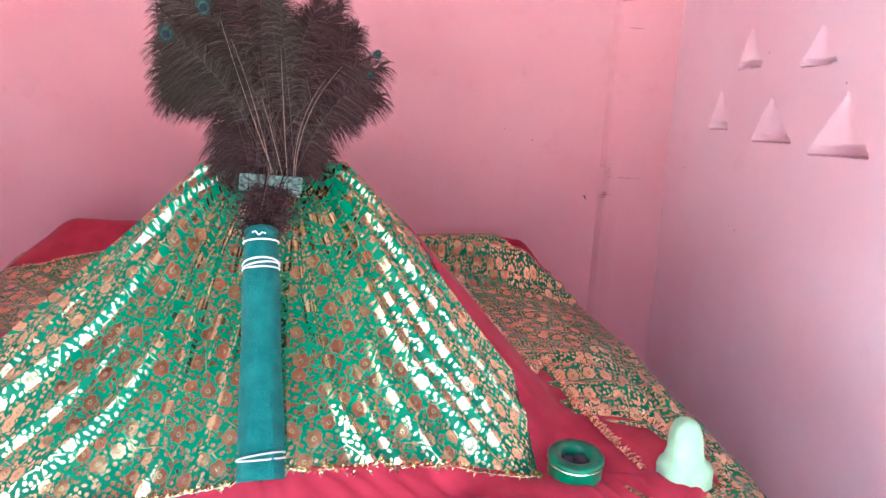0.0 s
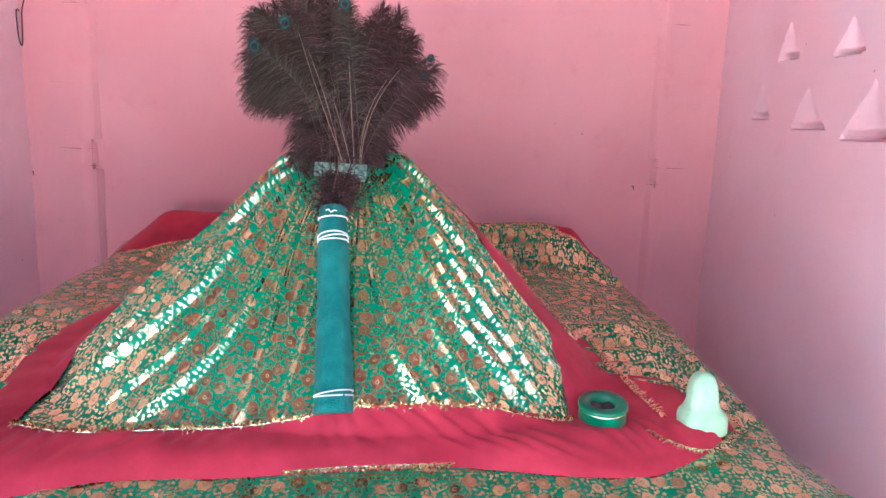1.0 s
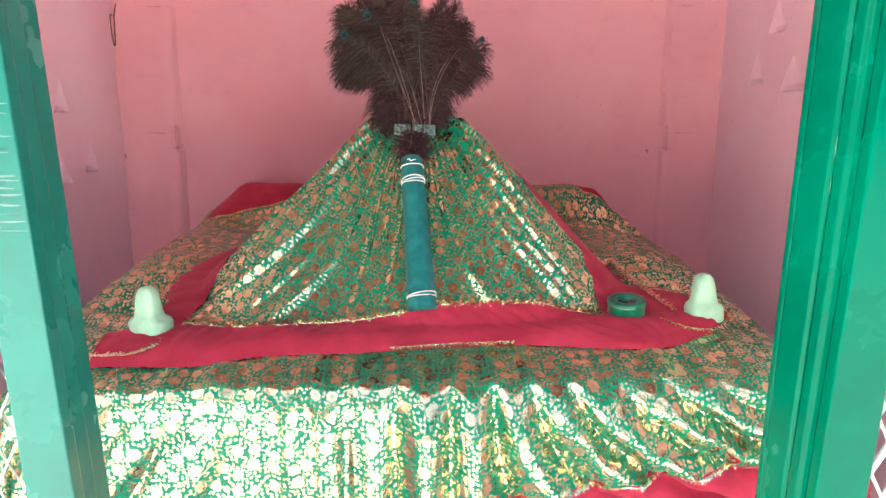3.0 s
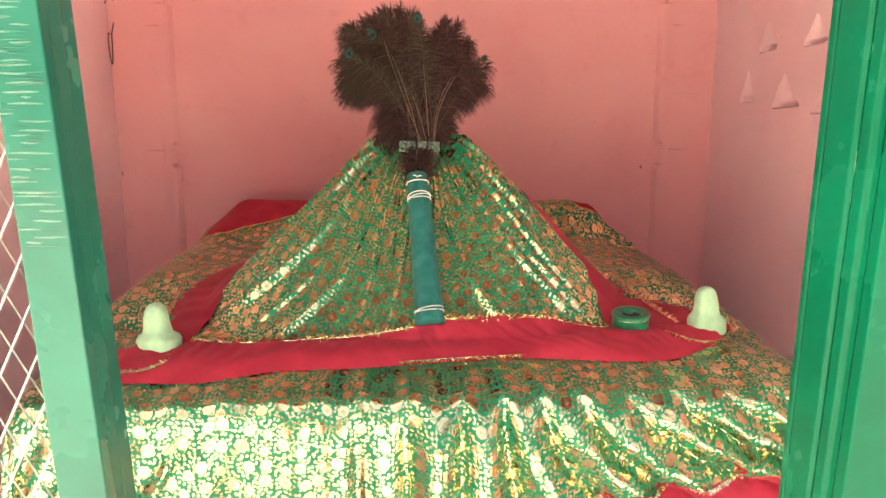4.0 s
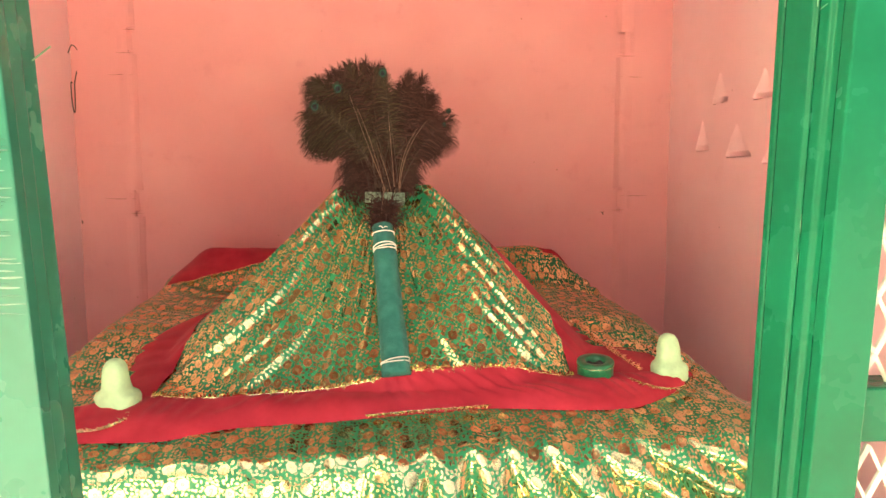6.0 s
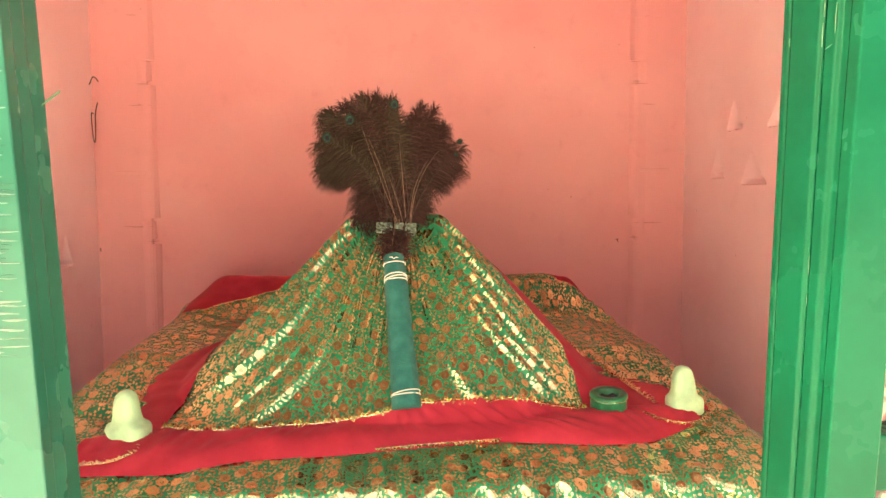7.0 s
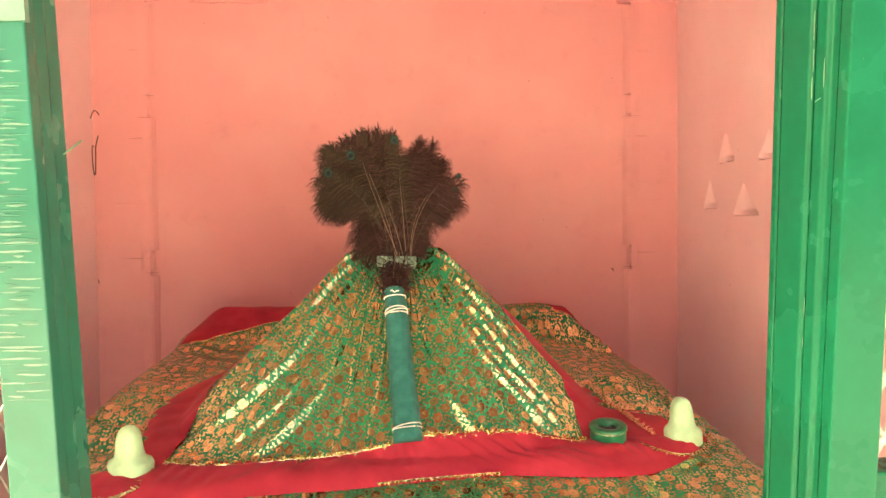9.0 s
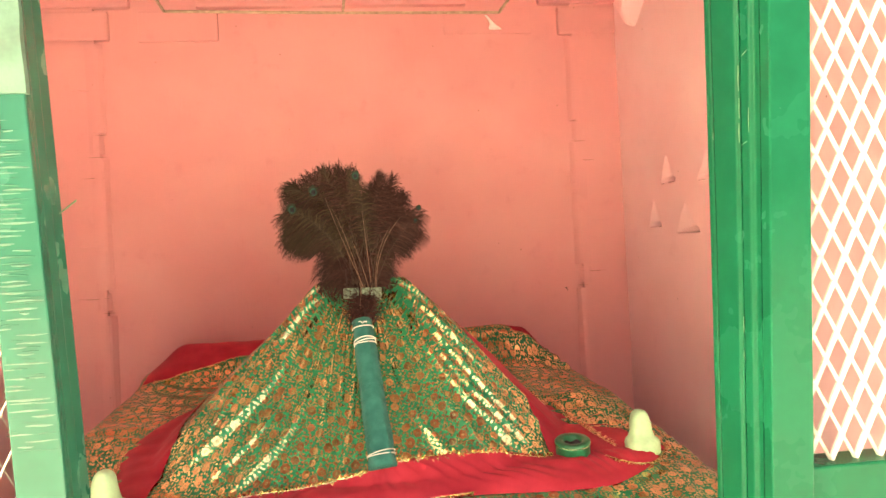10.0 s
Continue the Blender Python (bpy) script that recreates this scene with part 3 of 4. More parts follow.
def drape(a, b):
    """The lower sheet: flat on the platform, hanging in pleats over three edges."""
    da, db = max(abs(a) - HALF, 0.0), max(FRONT - b, 0.0)
    u, v = min(max(a, -HALF), HALF), max(b, FRONT)
    z = bed(u, v)
    # small lie of the cloth on the top
    z += 0.005 * noise.noise(Vector((a * 5, b * 5, 3))) - 0.006 + 0.002 * noise.noise(Vector((a * 14, b * 9, 8)))
    # creases across the right side, near the wall edge
    z += 0.011 * step(0.30, 0.70, abs(a)) * step(0.99, 0.85, abs(a)) * step(1.10, 1.30, b) * step(1.85, 1.5, b) * math.sin(b * 70 + a * 7 + 2 * noise.noise(Vector((a * 3, b * 3, 1))))
    z += 0.026 * step(0.1, 0.5, a) * step(2.16, 2.40, b) * math.sin(b * 52 + a * 6 + 2 * noise.noise(Vector((a * 4, b * 4, 6))))
    z += 0.0045 * step(1.04, 0.90, b) * math.sin(a * 60 + 2 * noise.noise(Vector((a * 3.1, 0.4, 2))))
    z += 0.012 * step(0.84, 0.92, a) * step(1.15, 1.28, b) * step(1.62, 1.45, b)
    rim = a - 0.862 - 0.018 * math.sin(b * 9)
    z += 0.020 * math.exp(-((rim / 0.022) ** 2)) * step(0.98, 1.15, b) * step(1.75, 1.45, b)
    z -= 0.012 * math.exp(-(((rim + 0.045) / 0.016) ** 2)) * step(0.98, 1.15, b) * step(1.75, 1.45, b)
    z -= 0.05 * step(0.70, 0.93, a) * step(0.98, 1.2, b)
    z -= 0.034 * step(0.80, 0.95, a) * step(1.9, 1.4, b) * step(0.89, 1.02, b)
    # a deep crease below the crest of the heap at the back
    z -= 0.030 * step(0.22, 0.4, a) * step(0.90, 0.78, a) * math.exp(-(((b - 2.37 - 0.05 * math.sin(a * 7)) / 0.028) ** 2))
    z += 0.005 * step(0.5, 0.8, abs(a)) * step(0.93, 0.82, abs(a)) * math.sin(a * 30 + b * 44 + 3 * noise.noise(Vector((a * 4, b * 4, 9)))) * step(1.0, 1.2, b)
    drop = math.hypot(da, db)
    if drop > 0:
        r = 0.045
        k = min(drop / r, 1.57)
        out, down = (r * math.sin(k) * 0.6, r * (1 - math.cos(k))) if drop < r * 1.57 else (r * 0.6, r + drop - r * 1.57)
        g = step(0.0, 0.15, drop)
        if db > 0:
            lean = 2.2 * max(0.0, a - 0.1) * db - 0.55 * db * step(-0.2, -0.7, a)
            w = (a - lean) * 30 + 1.9 * noise.noise(Vector(((a - lean) * 3.1, 0.4, 2)))
            ridge = abs(math.sin(w)) ** 0.62
            deep = 0.007 + 0.013 * step(-0.35, -0.6, a) * step(0.03, 0.2, db) + 0.058 * step(-0.35, 0.1, a) + 0.008 * noise.noise(Vector((a * 5, 2, 2)))
            out += g * (deep * ridge + 0.007 * math.sin(w * 0.63 + 1.2) + 0.0035 * math.sin(w * 3.1 + 0.7) * step(-0.3, 0.1, a) + 0.02 * db + 0.006 * noise.noise(Vector((a * 8, db * 5, 1))))
        else:
            out += g * 0.012 * math.sin(b * 36 + 2 * noise.noise(Vector((b * 3, 1, 1))))
        u += math.copysign(out * da / drop, a) if da else 0.0
        v -= out * db / drop if db else 0.0
        z -= down
    x, y = to_world(u, v)
    return Vector((x, y, z))


lower = thing("lower_tomb_sheet", "green and gold brocade sheet with red hem over the tomb", "cloth")
NA, NB, LOW = 400, 300, 0.52
aa = [-HALF - LOW + (2 * HALF + 2 * LOW) * i / NA for i in range(NA + 1)]
bb = [FRONT - LOW + (REAR + 0.03 - FRONT + LOW) * j / NB for j in range(NB + 1)]
pts = [[drape(a, b) for b in bb] for a in aa]
uvs = [[(a + 3.0, b + 3.0) for b in bb] for a in aa]


def hem_line(a):
    return 0.325 - 0.135 * (a + 0.05) + 0.006 * math.sin(a * 9)


def is_hem(i, j):
    a, b = aa[i], bb[j]
    return FRONT - b > hem_line(a) or abs(a) - HALF > 0.33


def on_left_back(i, j):
    a, b = aa[i], bb[j]
    return a < -0.28 and b > 2.455 - 0.075 * step(-0.5, -0.85, a) and abs(a) < HALF


def on_right_back(i, j):
    a, b = aa[i], bb[j]
    return a > 0.45 and b > 2.61 - 0.10 * step(0.68, 0.90, a) + 0.008 * math.sin(a * 40) and a < HALF


part("brocade", sheet(pts, uvs, lambda i, j: not is_hem(i, j) and not on_left_back(i, j) and not on_right_back(i, j)), M_BROCADE_LOW, lower, "green satin with gold foil flowers", True)
part("hem", sheet(pts, uvs, lambda i, j: is_hem(i, j) and not (FRONT - bb[j] > 0.46)), M_RED, lower, "plain red cotton hem", True)
part("hem", sheet(pts, uvs, lambda i, j: on_right_back(i, j) and not is_hem(i, j)), M_RED, lower, "dark red hem crumpled at the back", True)
part("hem", sheet(pts, uvs, lambda i, j: on_left_back(i, j) and not is_hem(i, j)), M_RED, lower, "plain red cotton hem turned up at the back", True)


def fringe(curve, count, length, parent, seed, rise=0.35, label="short gold thread fringe"):
    """Gold edging: a twisted cord with many short threads; curve(s) gives point, outward way."""
    rnd = random.Random(seed)
    bm = bmesh.new()
    cord = []
    for k in range(count // 3 + 1):
        p, way = curve(k / (count // 3))
        cord.append(p + Vector((0, 0, 0.003)) + way * 0.002 * (k % 2))
    tube(cord, 0.0011, 5, bm)
    for k in range(count * 2):
        p, way = curve((k + rnd.random()) / (count * 2))
        p = p - way * rnd.uniform(0, 0.005)
        side = Vector((-way.y, way.x, 0))
        d = (way + side * rnd.uniform(-0.7, 0.7) + Vector((0, 0, rnd.uniform(-0.25, rise)))).normalized() * length * rnd.uniform(0.5, 1.3)
        w = side * rnd.uniform(0.0010, 0.0032)
        lift = Vector((0, 0, 0.0022))
        q = [bm.verts.new(v) for v in (p - w + lift, p + w + lift, p + w + d * 0.6 + lift * 1.8, p - w + d * 0.6 + lift * 1.8, p + d + lift * 0.6)]
        bm.faces.new((q[0], q[1], q[2], q[3]))
        bm.faces.new((q[3], q[2], q[4]))
    return part("fringe", bm, M_FRINGE, parent, label)


def hem_curve(s):
    a = -0.5 + 1.42 * s
    p = drape(a, FRONT - hem_line(a))
    q = drape(a, FRONT - hem_line(a) - 0.01)
    return p + Vector((0, -0.004, 0)), (q - p).normalized()


fringe(hem_curve, 420, 0.012, lower, 3)


def back_curve(s):
    a = -0.88 + 0.58 * s
    b = 2.455 - 0.075 * step(-0.5, -0.85, a)
    return drape(a, b) + Vector((0, 0, 0.002)), Vector((0.1, -1, 0))


fringe(back_curve, 130, 0.012, lower, 4)

# ---- the upper sheet: a tent over the headstone, with a red border ----
upper = thing("upper_tomb_sheet", "green and gold brocade sheet, wide red border, over the headstone", "cloth")
APEX = (0.0, 1.535)
INNER_R = [(0.20, 1.98), (0.23, 1.70), (0.265, 1.52), (0.300, 1.405), (0.352, 1.352), (0.425, 1.315), (0.448, 1.235), (0.455, 1.135)]
OUTER_R = [(0.34, 1.98), (0.38, 1.72), (0.415, 1.55), (0.485, 1.50), (0.525, 1.44), (0.590, 1.56), (0.605, 1.43), (0.603, 1.345), (0.715, 1.325), (0.748, 1.25), (0.80, 1.11)]
INNER_L = [(-0.50, 1.98), (-0.57, 1.70), (-0.585, 1.47), (-0.588, 1.33), (-0.618, 1.21), (-0.625, 1.105)]
OUTER_L = [(-0.60, 1.98), (-0.71, 1.75), (-0.760, 1.50), (-0.745, 1.34), (-0.730, 1.22), (-0.700, 1.10)]
FRONT_IN = [(-0.625, 1.105), (-0.505, 1.080), (-0.352, 1.083), (-0.232, 1.084), (-0.084, 1.094), (0.0, 1.104), (0.10, 1.104), (0.255, 1.102), (0.455, 1.122)]
FRONT_UP = [(-0.79, 1.07), (-0.66, 1.118), (-0.52, 1.092), (-0.352, 1.091), (-0.232, 1.091), (-0.084, 1.099), (0.0, 1.109), (0.10, 1.109), (0.255, 1.107), (0.455, 1.130), (0.60, 1.134), (0.72, 1.125), (0.78, 1.10)]
FRONT_LOW = [(-0.795, 0.948), (-0.70, 0.946), (-0.56, 0.942), (-0.41, 0.977), (-0.205, 0.984), (0.0, 1.000), (0.20, 1.010), (0.417, 0.986), (0.56, 0.984), (0.645, 1.015), (0.70, 1.045), (0.75, 1.085)]


# folds of the tent: angle from its top at three distances, height, half width
RIDGES = [(-1.32, -1.24, -1.20, 0.012, 0.022), (-1.19, -1.09, -1.05, 0.016, 0.016), (-1.03, -0.925, -1.05, 0.019, 0.024), (-0.95, -0.80, -0.88, 0.007, 0.016), (-0.84, -0.655, -0.75, 0.014, 0.020),
          (-0.70, -0.50, -0.45, 0.010, 0.020), (-0.36, -0.28, -0.30, 0.0055, 0.020), (0.16, 0.23, 0.42, 0.013, 0.024), (0.47, 0.50, 0.60, 0.007, 0.020),
          (0.60, 0.63, 0.75, 0.015, 0.018), (0.70, 0.715, 0.82, 0.013, 0.016), (0.79, 0.795, 0.89, 0.016, 0.017), (0.93, 0.94, 1.00, 0.016, 0.018), (1.08, 1.07, 1.10, 0.014, 0.022), (-0.55, -0.38, -0.36, 0.004, 0.018), (0.36, 0.37, 0.50, 0.005, 0.018)]


def pleats(u, v):
    """Folds that run down from the top of the tent, each its own way."""
    dx, dy = u - APEX[0], v - APEX[1]
    r, t = math.hypot(dx * 0.8, dy * 1.3), math.atan2(dx, -dy)
    env = (0.25 * step(0.005, 0.05, r) + 0.75 * step(0.03, 0.17, r)) * step(-0.01, 0.07, mound(u, v) - bed(u, v))
    t += 0.012 * noise.noise(Vector((u * 9, v * 9, 5)))
    q = min(max((r - 0.2) / 0.21, -0.6), 2.3)
    f = 0.0
    for a, b, c, high, wide in RIDGES:
        mid = a * (q - 1) * (q - 2) / 2 - b * q * (q - 2) + c * q * (q - 1) / 2
        d = (t - mid) / (wide * (0.8 if t > mid else 1.25))
        if abs(d) < 3:
            f += high * 1.5 * (0.8 + 0.35 * noise.noise(Vector((r * 9, a * 7, 2)))) * math.exp(-d * d)
    f -= 0.010 * math.exp(-(((t + 1.125) / 0.022) ** 2)) + 0.008 * math.exp(-(((t - 0.665) / 0.018) ** 2))
    f += 0.0018 * math.sin(t * 41 + 2 * noise.noise(Vector((u * 5, v * 5, 3))))
    f += 0.0045 * math.sin(t * 27 + 1.5 * noise.noise(Vector((t * 4, 1, 3)))) * step(0.32, 0.12, r)
    sag = -0.010 * math.exp(-(((abs(t + 0.05) - 0.35) / 0.2) ** 2)) * step(0.1, 0.3, r)
    return env * (f + sag) + 0.0035 * noise.noise(Vector((u * 9, v * 9, 1))) * step(0.0, 0.1, r)


def top_height(u, v):
    a, b = mound(u, v) + pleats(u, v), bed(u, v) + 0.004
    k = 0.018
    h = max(k - abs(a - b), 0) / k
    return max(a, b) + h * h * k * 0.25


def rim(points, n):
    return [chain([(p[0], p[1], 0) for p in points], k / n) for k in range(n + 1)]


edge = rim(INNER_L, 100) + rim(FRONT_IN, 240)[1:] + list(reversed(rim(INNER_R, 110)))[1:]
NR = 90
pts, uvs = [], []
turn, before = 0.0, None
for i, e in enumerate(edge):
    row, uvr, length, last = [], [], 0.0, None
    for j in range(NR + 1):
        s = j / NR
        u, v = APEX[0] + (e.x - APEX[0]) * s, APEX[1] + (e.y - APEX[1]) * s
        if j == 0:
            u, v = APEX[0] + (e.x - APEX[0]) * 0.004, APEX[1] + (e.y - APEX[1]) * 0.004
        x, y = to_world(u, v)
        p = Vector((x, y, top_height(u, v)))
        if last is not None:
            length += (p - last).length
        last = p
        row.append(p)
        uvr.append(length)
    if before is not None:
        turn += (last - before).length / length
    before = last
    uvr = [(5 + r * math.sin(turn), 5 + r * math.cos(turn)) for r in uvr]
    pts.append(row)
    uvs.append(uvr)
part("brocade", sheet(pts, uvs), M_BROCADE, upper, "green satin with gold foil flowers, gathered in folds", True)


def border(inner, outer, n, m, seed, puff=0.006):
    a, b = rim(inner, n), rim(outer, n)
    grid, gu = [], []
    for i in range(n + 1):
        row, ur = [], []
        for j in range(m + 1):
            q = a[i].lerp(b[i], j / m)
            x, y = to_world(q.x, q.y)
            w = math.sin(math.pi * j / m) ** 0.7
            flat = 1 - (j / m) ** 4
            z = max(mound(q.x, q.y) + pleats(q.x, q.y) * 0.5, bed(q.x, q.y) + 0.004 * flat) + 0.001 - 0.006 * (1 - flat) + (0.002 + 0.0015 * seed) * flat
            gather = 0.30 * math.sin(i * 210 / n + 5 * noise.noise(Vector((q.x * 7, 1, seed)))) * (1 - j / m) if seed == 3 else 0.0
            z += w * puff * (1 + 0.35 * math.sin(i * 18.6 / n + seed) + 0.8 * noise.noise(Vector((q.x * 9, q.y * 14, seed))) + gather)
            row.append(Vector((x, y, z)))
            ur.append((i * 0.01, j * 0.01))
        grid.append(row)
        gu.append(ur)
    return sheet(grid, gu)


part("border", border(INNER_R, OUTER_R, 120, 16, 1), M_RED, upper, "crumpled red cotton border", True)
part("border", border(INNER_L, OUTER_L, 120, 16, 2), M_RED, upper, "crumpled red cotton border", True)
part("border", border(FRONT_UP, FRONT_LOW, 320, 20, 3, 0.011), M_RED, upper, "long gathered red cotton border", True)


def along(points, lift, sign):
    def curve(s):
        p, q = chain([(*k, 0) for k in points], s), chain([(*k, 0) for k in points], min(s + 0.004, 1.0) if s < 0.99 else s - 0.004)
        d = (q - p) if s < 0.99 else (p - q)
        n = Vector((d.y, -d.x, 0)).normalized() * sign
        x, y = to_world(p.x, p.y)
        return Vector((x, y, top_height(p.x, p.y) + lift)), n
    return curve


fringe(along(FRONT_IN, 0.009, 1), 330, 0.016, upper, 5, 2.4)
fringe(along(OUTER_R, 0.004, -1), 260, 0.017, upper, 6, 0.9)
fringe(along(OUTER_L[2:], 0.004, 1), 90, 0.012, upper, 7)
fringe(along([(-0.10, 0.988), (0.0, 0.998), (0.12, 1.004), (0.20, 1.008)], -0.001, 1), 120, 0.017, upper, 8)
fringe(along([(-0.80, 0.958), (-0.74, 0.957), (-0.69, 0.968), (-0.65, 1.010), (-0.64, 1.075)], 0.010, -1), 90, 0.016, upper, 9)
fringe(along([(0.600, 1.345), (0.610, 1.27), (0.625, 1.20), (0.645, 1.13)], 0.012, -1), 80, 0.016, upper, 11, 0.9)
fringe(along([(0.60, 1.09), (0.635, 1.05), (0.685, 1.028), (0.735, 1.045), (0.775, 1.09)], 0.010, 1), 80, 0.016, upper, 10)


# ---- the fan of peacock feathers ----
fan = thing("peacock_feather_fan", "bundle of brown peacock feathers in a teal cloth wrapped handle", "feather fan")
HB, HT = Vector((0.0745, 1.0905, 0.994)), Vector((0.038, 1.310, 1.359))
axis = (HT - HB).normalized()
ex = Vector((1, 0, 0)) - axis * axis.x
ex.normalize()
ey = axis.cross(ex)
rings = []
for k in range(33):
    s = k / 32
    c = HB.lerp(HT, s) + ey * -0.002
    r = 0.0375 - 0.008 * s + 0.0030 * noise.noise(Vector((0, 0, s * 6)))
    for tie in (0.085, 0.835, 0.955):
        r -= 0.0026 * math.exp(-(((s - tie) / 0.02) ** 2))
    ring = []
    for j in range(40):
        t = 6.28318 * j / 40
        q = r * (1 + 0.05 * noise.noise(Vector((math.cos(t) * 2, math.sin(t) * 2, s * 3))) + 0.06 * math.exp(-(((t - 5.4 + s * 0.5) / 0.12) ** 2)) + 0.035 * math.sin(t * 2 + s * 17) * noise.noise(Vector((1, math.cos(t), s * 9))) + 0.03 * abs(math.sin(t * 1.5 - s * 9)) ** 6)
        ring.append(c + (ex * math.cos(t) + ey * math.sin(t)) * q)
    rings.append(ring)
part("wrapped_handle", loft(rings), M_WRAP, fan, "teal cotton wound round the handle", True)
for s, turns in ((0.085, 2), (0.835, 3), (0.955, 1)):
    bm = bmesh.new()
    for n in range(turns):
        c = HB.lerp(HT, s) + axis * (0.0045 * n - 0.004) + ey * -0.002
        r = 0.0383 - 0.008 * s
        loop = [c + (ex * math.cos(t) + ey * math.sin(t)) * r + axis * (0.004 * math.sin(t + n * 1.4)) for t in (6.28318 * j / 36 for j in range(37))]
        tube(loop, 0.0017, 6, bm)
    part("string_tie", bm, M_STRING, fan, "white string tie", True)
# a knot of string on the front of the top tie
bm = bmesh.new()
c = HB.lerp(HT, 0.955) - ey * 0.030 if ey.y > 0 else HB.lerp(HT, 0.955) + ey * 0.030
for dx, dz in ((0.012, 0.004), (-0.011, 0.005), (0.014, -0.006)):
    tube([c, c + Vector((dx * 0.5, -0.004, dz * 1.5)), c + Vector((dx, -0.002, dz))], 0.0014, 5, bm)
part("string_knot", bm, M_STRING, fan, "knotted string end")
# wooden clip across the neck
CL = Vector((0.044, 1.405, 1.440))
bm = bmesh.new()
box(bm, -0.058, 0.058, -0.008, 0.006, -0.017, 0.014, 0.003)
box(bm, -0.010, 0.055, -0.009, 0.004, -0.024, -0.018, 0.001)
bmesh.ops.rotate(bm, verts=bm.verts[:], cent=(0, 0, 0), matrix=Euler((-0.45, 0.03, 0.04)).to_matrix())
bmesh.ops.translate(bm, verts=bm.verts[:], vec=CL + Vector((0, -0.022, 0)))
part("clip", bm, M_CLIP, fan, "flaking pale green wooden clip")


def ribbon(verts, faces, path, width, facing):
    """A thin tapering strip along the path."""
    base = len(verts)
    n = len(path)
    for k, p in enumerate(path):
        d = (path[min(k + 1, n - 1)] - path[max(k - 1, 0)]).normalized()
        w = d.cross(facing)
        w = w.normalized() * width * (1 - 0.75 * k / (n - 1)) if w.length > 1e-5 else Vector((width, 0, 0))
        verts += [p - w, p + w]
        if k:
            b = base + 2 * k
            faces.append((b - 2, b - 1, b + 1, b))


def feather(name, tip, rnd, material, low=0.12, barbs=170, long=0.075):
    """One feather: a quill that arches outward, with a flat vane of loose drooping barbs."""
    start = CL + Vector((rnd.uniform(-0.045, 0.045), rnd.uniform(-0.004, 0.016), rnd.uniform(-0.01, 0.01)))
    tip = Vector(tip)
    off = tip.x - start.x
    mid = start.lerp(tip, 0.5) + Vector((-off * 0.16, 0.0, 0.01 + 0.24 * abs(off)))
    pts = [(1 - s) ** 2 * start + 2 * s * (1 - s) * mid + s * s * tip for s in (k / 14 for k in range(15))]
    front = Vector((rnd.uniform(-0.5, 0.5), -1, rnd.uniform(-0.2, 0.4))).normalized()
    verts, faces, lean, lift = [], [], 0.0, 0.0
    for n in range(barbs):
        s = low + (1 - low) * (n // 2 * 2 + rnd.random()) / barbs
        k = min(int(s * 14), 13)
        p = pts[k].lerp(pts[k + 1], min(s * 14 - k, 1.0))
        d = (pts[k + 1] - pts[k]).normalized()
        if n % 6 == 0:
            lean, lift = rnd.uniform(-0.20, 0.20), rnd.uniform(-0.25, 0.45)
        side = d.cross(front).normalized() * (1 if n % 2 else -1)
        near_tip = max(0.0, (s - 0.80) / 0.20)
        way = (side * (1 - 0.62 * near_tip) + d * (0.55 + lean + rnd.uniform(-0.12, 0.12) + 0.9 * near_tip) + front * (lift + rnd.uniform(-0.15, 0.15))).normalized()
        length = long * rnd.uniform(0.85, 1.12) * (1 - 0.45 * near_tip) * min(1.0, 0.55 + 2.5 * (s - low)) * (1.08 if way.z < 0.1 else 1.0)
        droop = Vector((0, 0, -1)) * length * (0.14 + 0.34 * abs(way.x)) * rnd.uniform(0.8, 1.2)
        path = [p, p + way * length * 0.36 + droop * 0.10, p + way * length * 0.72 + droop * 0.45, p + way * length + droop * 1.05]
        ribbon(verts, faces, path, rnd.uniform(0.0004, 0.0009), front + Vector((rnd.uniform(-0.4, 0.4), 0, rnd.uniform(-0.4, 0.4))))
    data = bpy.data.meshes.new(name)
    data.from_pydata(verts, [], faces)
    data.materials.append(material)
    ob = new(name, data)
    ob.parent = fan
    part("quill", tube(pts[:13], lambda s: 0.0010 * (1 - 0.6 * s), 5), M_SHAFT, ob, "brown quill")
    return ob, pts


def eye_spot(parent, place, size, rnd):
    """The eye of a feather: three flat tear-shaped rings, one on another."""
    for n, (r, m, label) in enumerate(((1.0, M_EYE_G, "bronze green ring"), (0.66, M_EYE_T, "turquoise ring"), (0.46, M_EYE_B, "indigo heart"))):
        bm = bmesh.new()
        c = Vector(place) + Vector((0, -0.004 - 0.0022 * n, -0.001 * n))
        ring = []
        for k in range(26):
            t = 6.28318 * k / 26
            q = size * r * (1 + 0.12 * math.sin(t) + (0.16 * rnd.uniform(-1, 1) if n == 0 else 0))
            ring.append(bm.verts.new(c + Vector((q * math.cos(t) * 0.86, 0.0006 * math.cos(3 * t), q * math.sin(t)))))
        hub = bm.verts.new(c + Vector((0, -0.0012, 0)))
        for k in range(26):
            bm.faces.new((hub, ring[k], ring[(k + 1) % 26]))
        part("eye_ring", bm, m, parent, label)


rnd = random.Random(21)
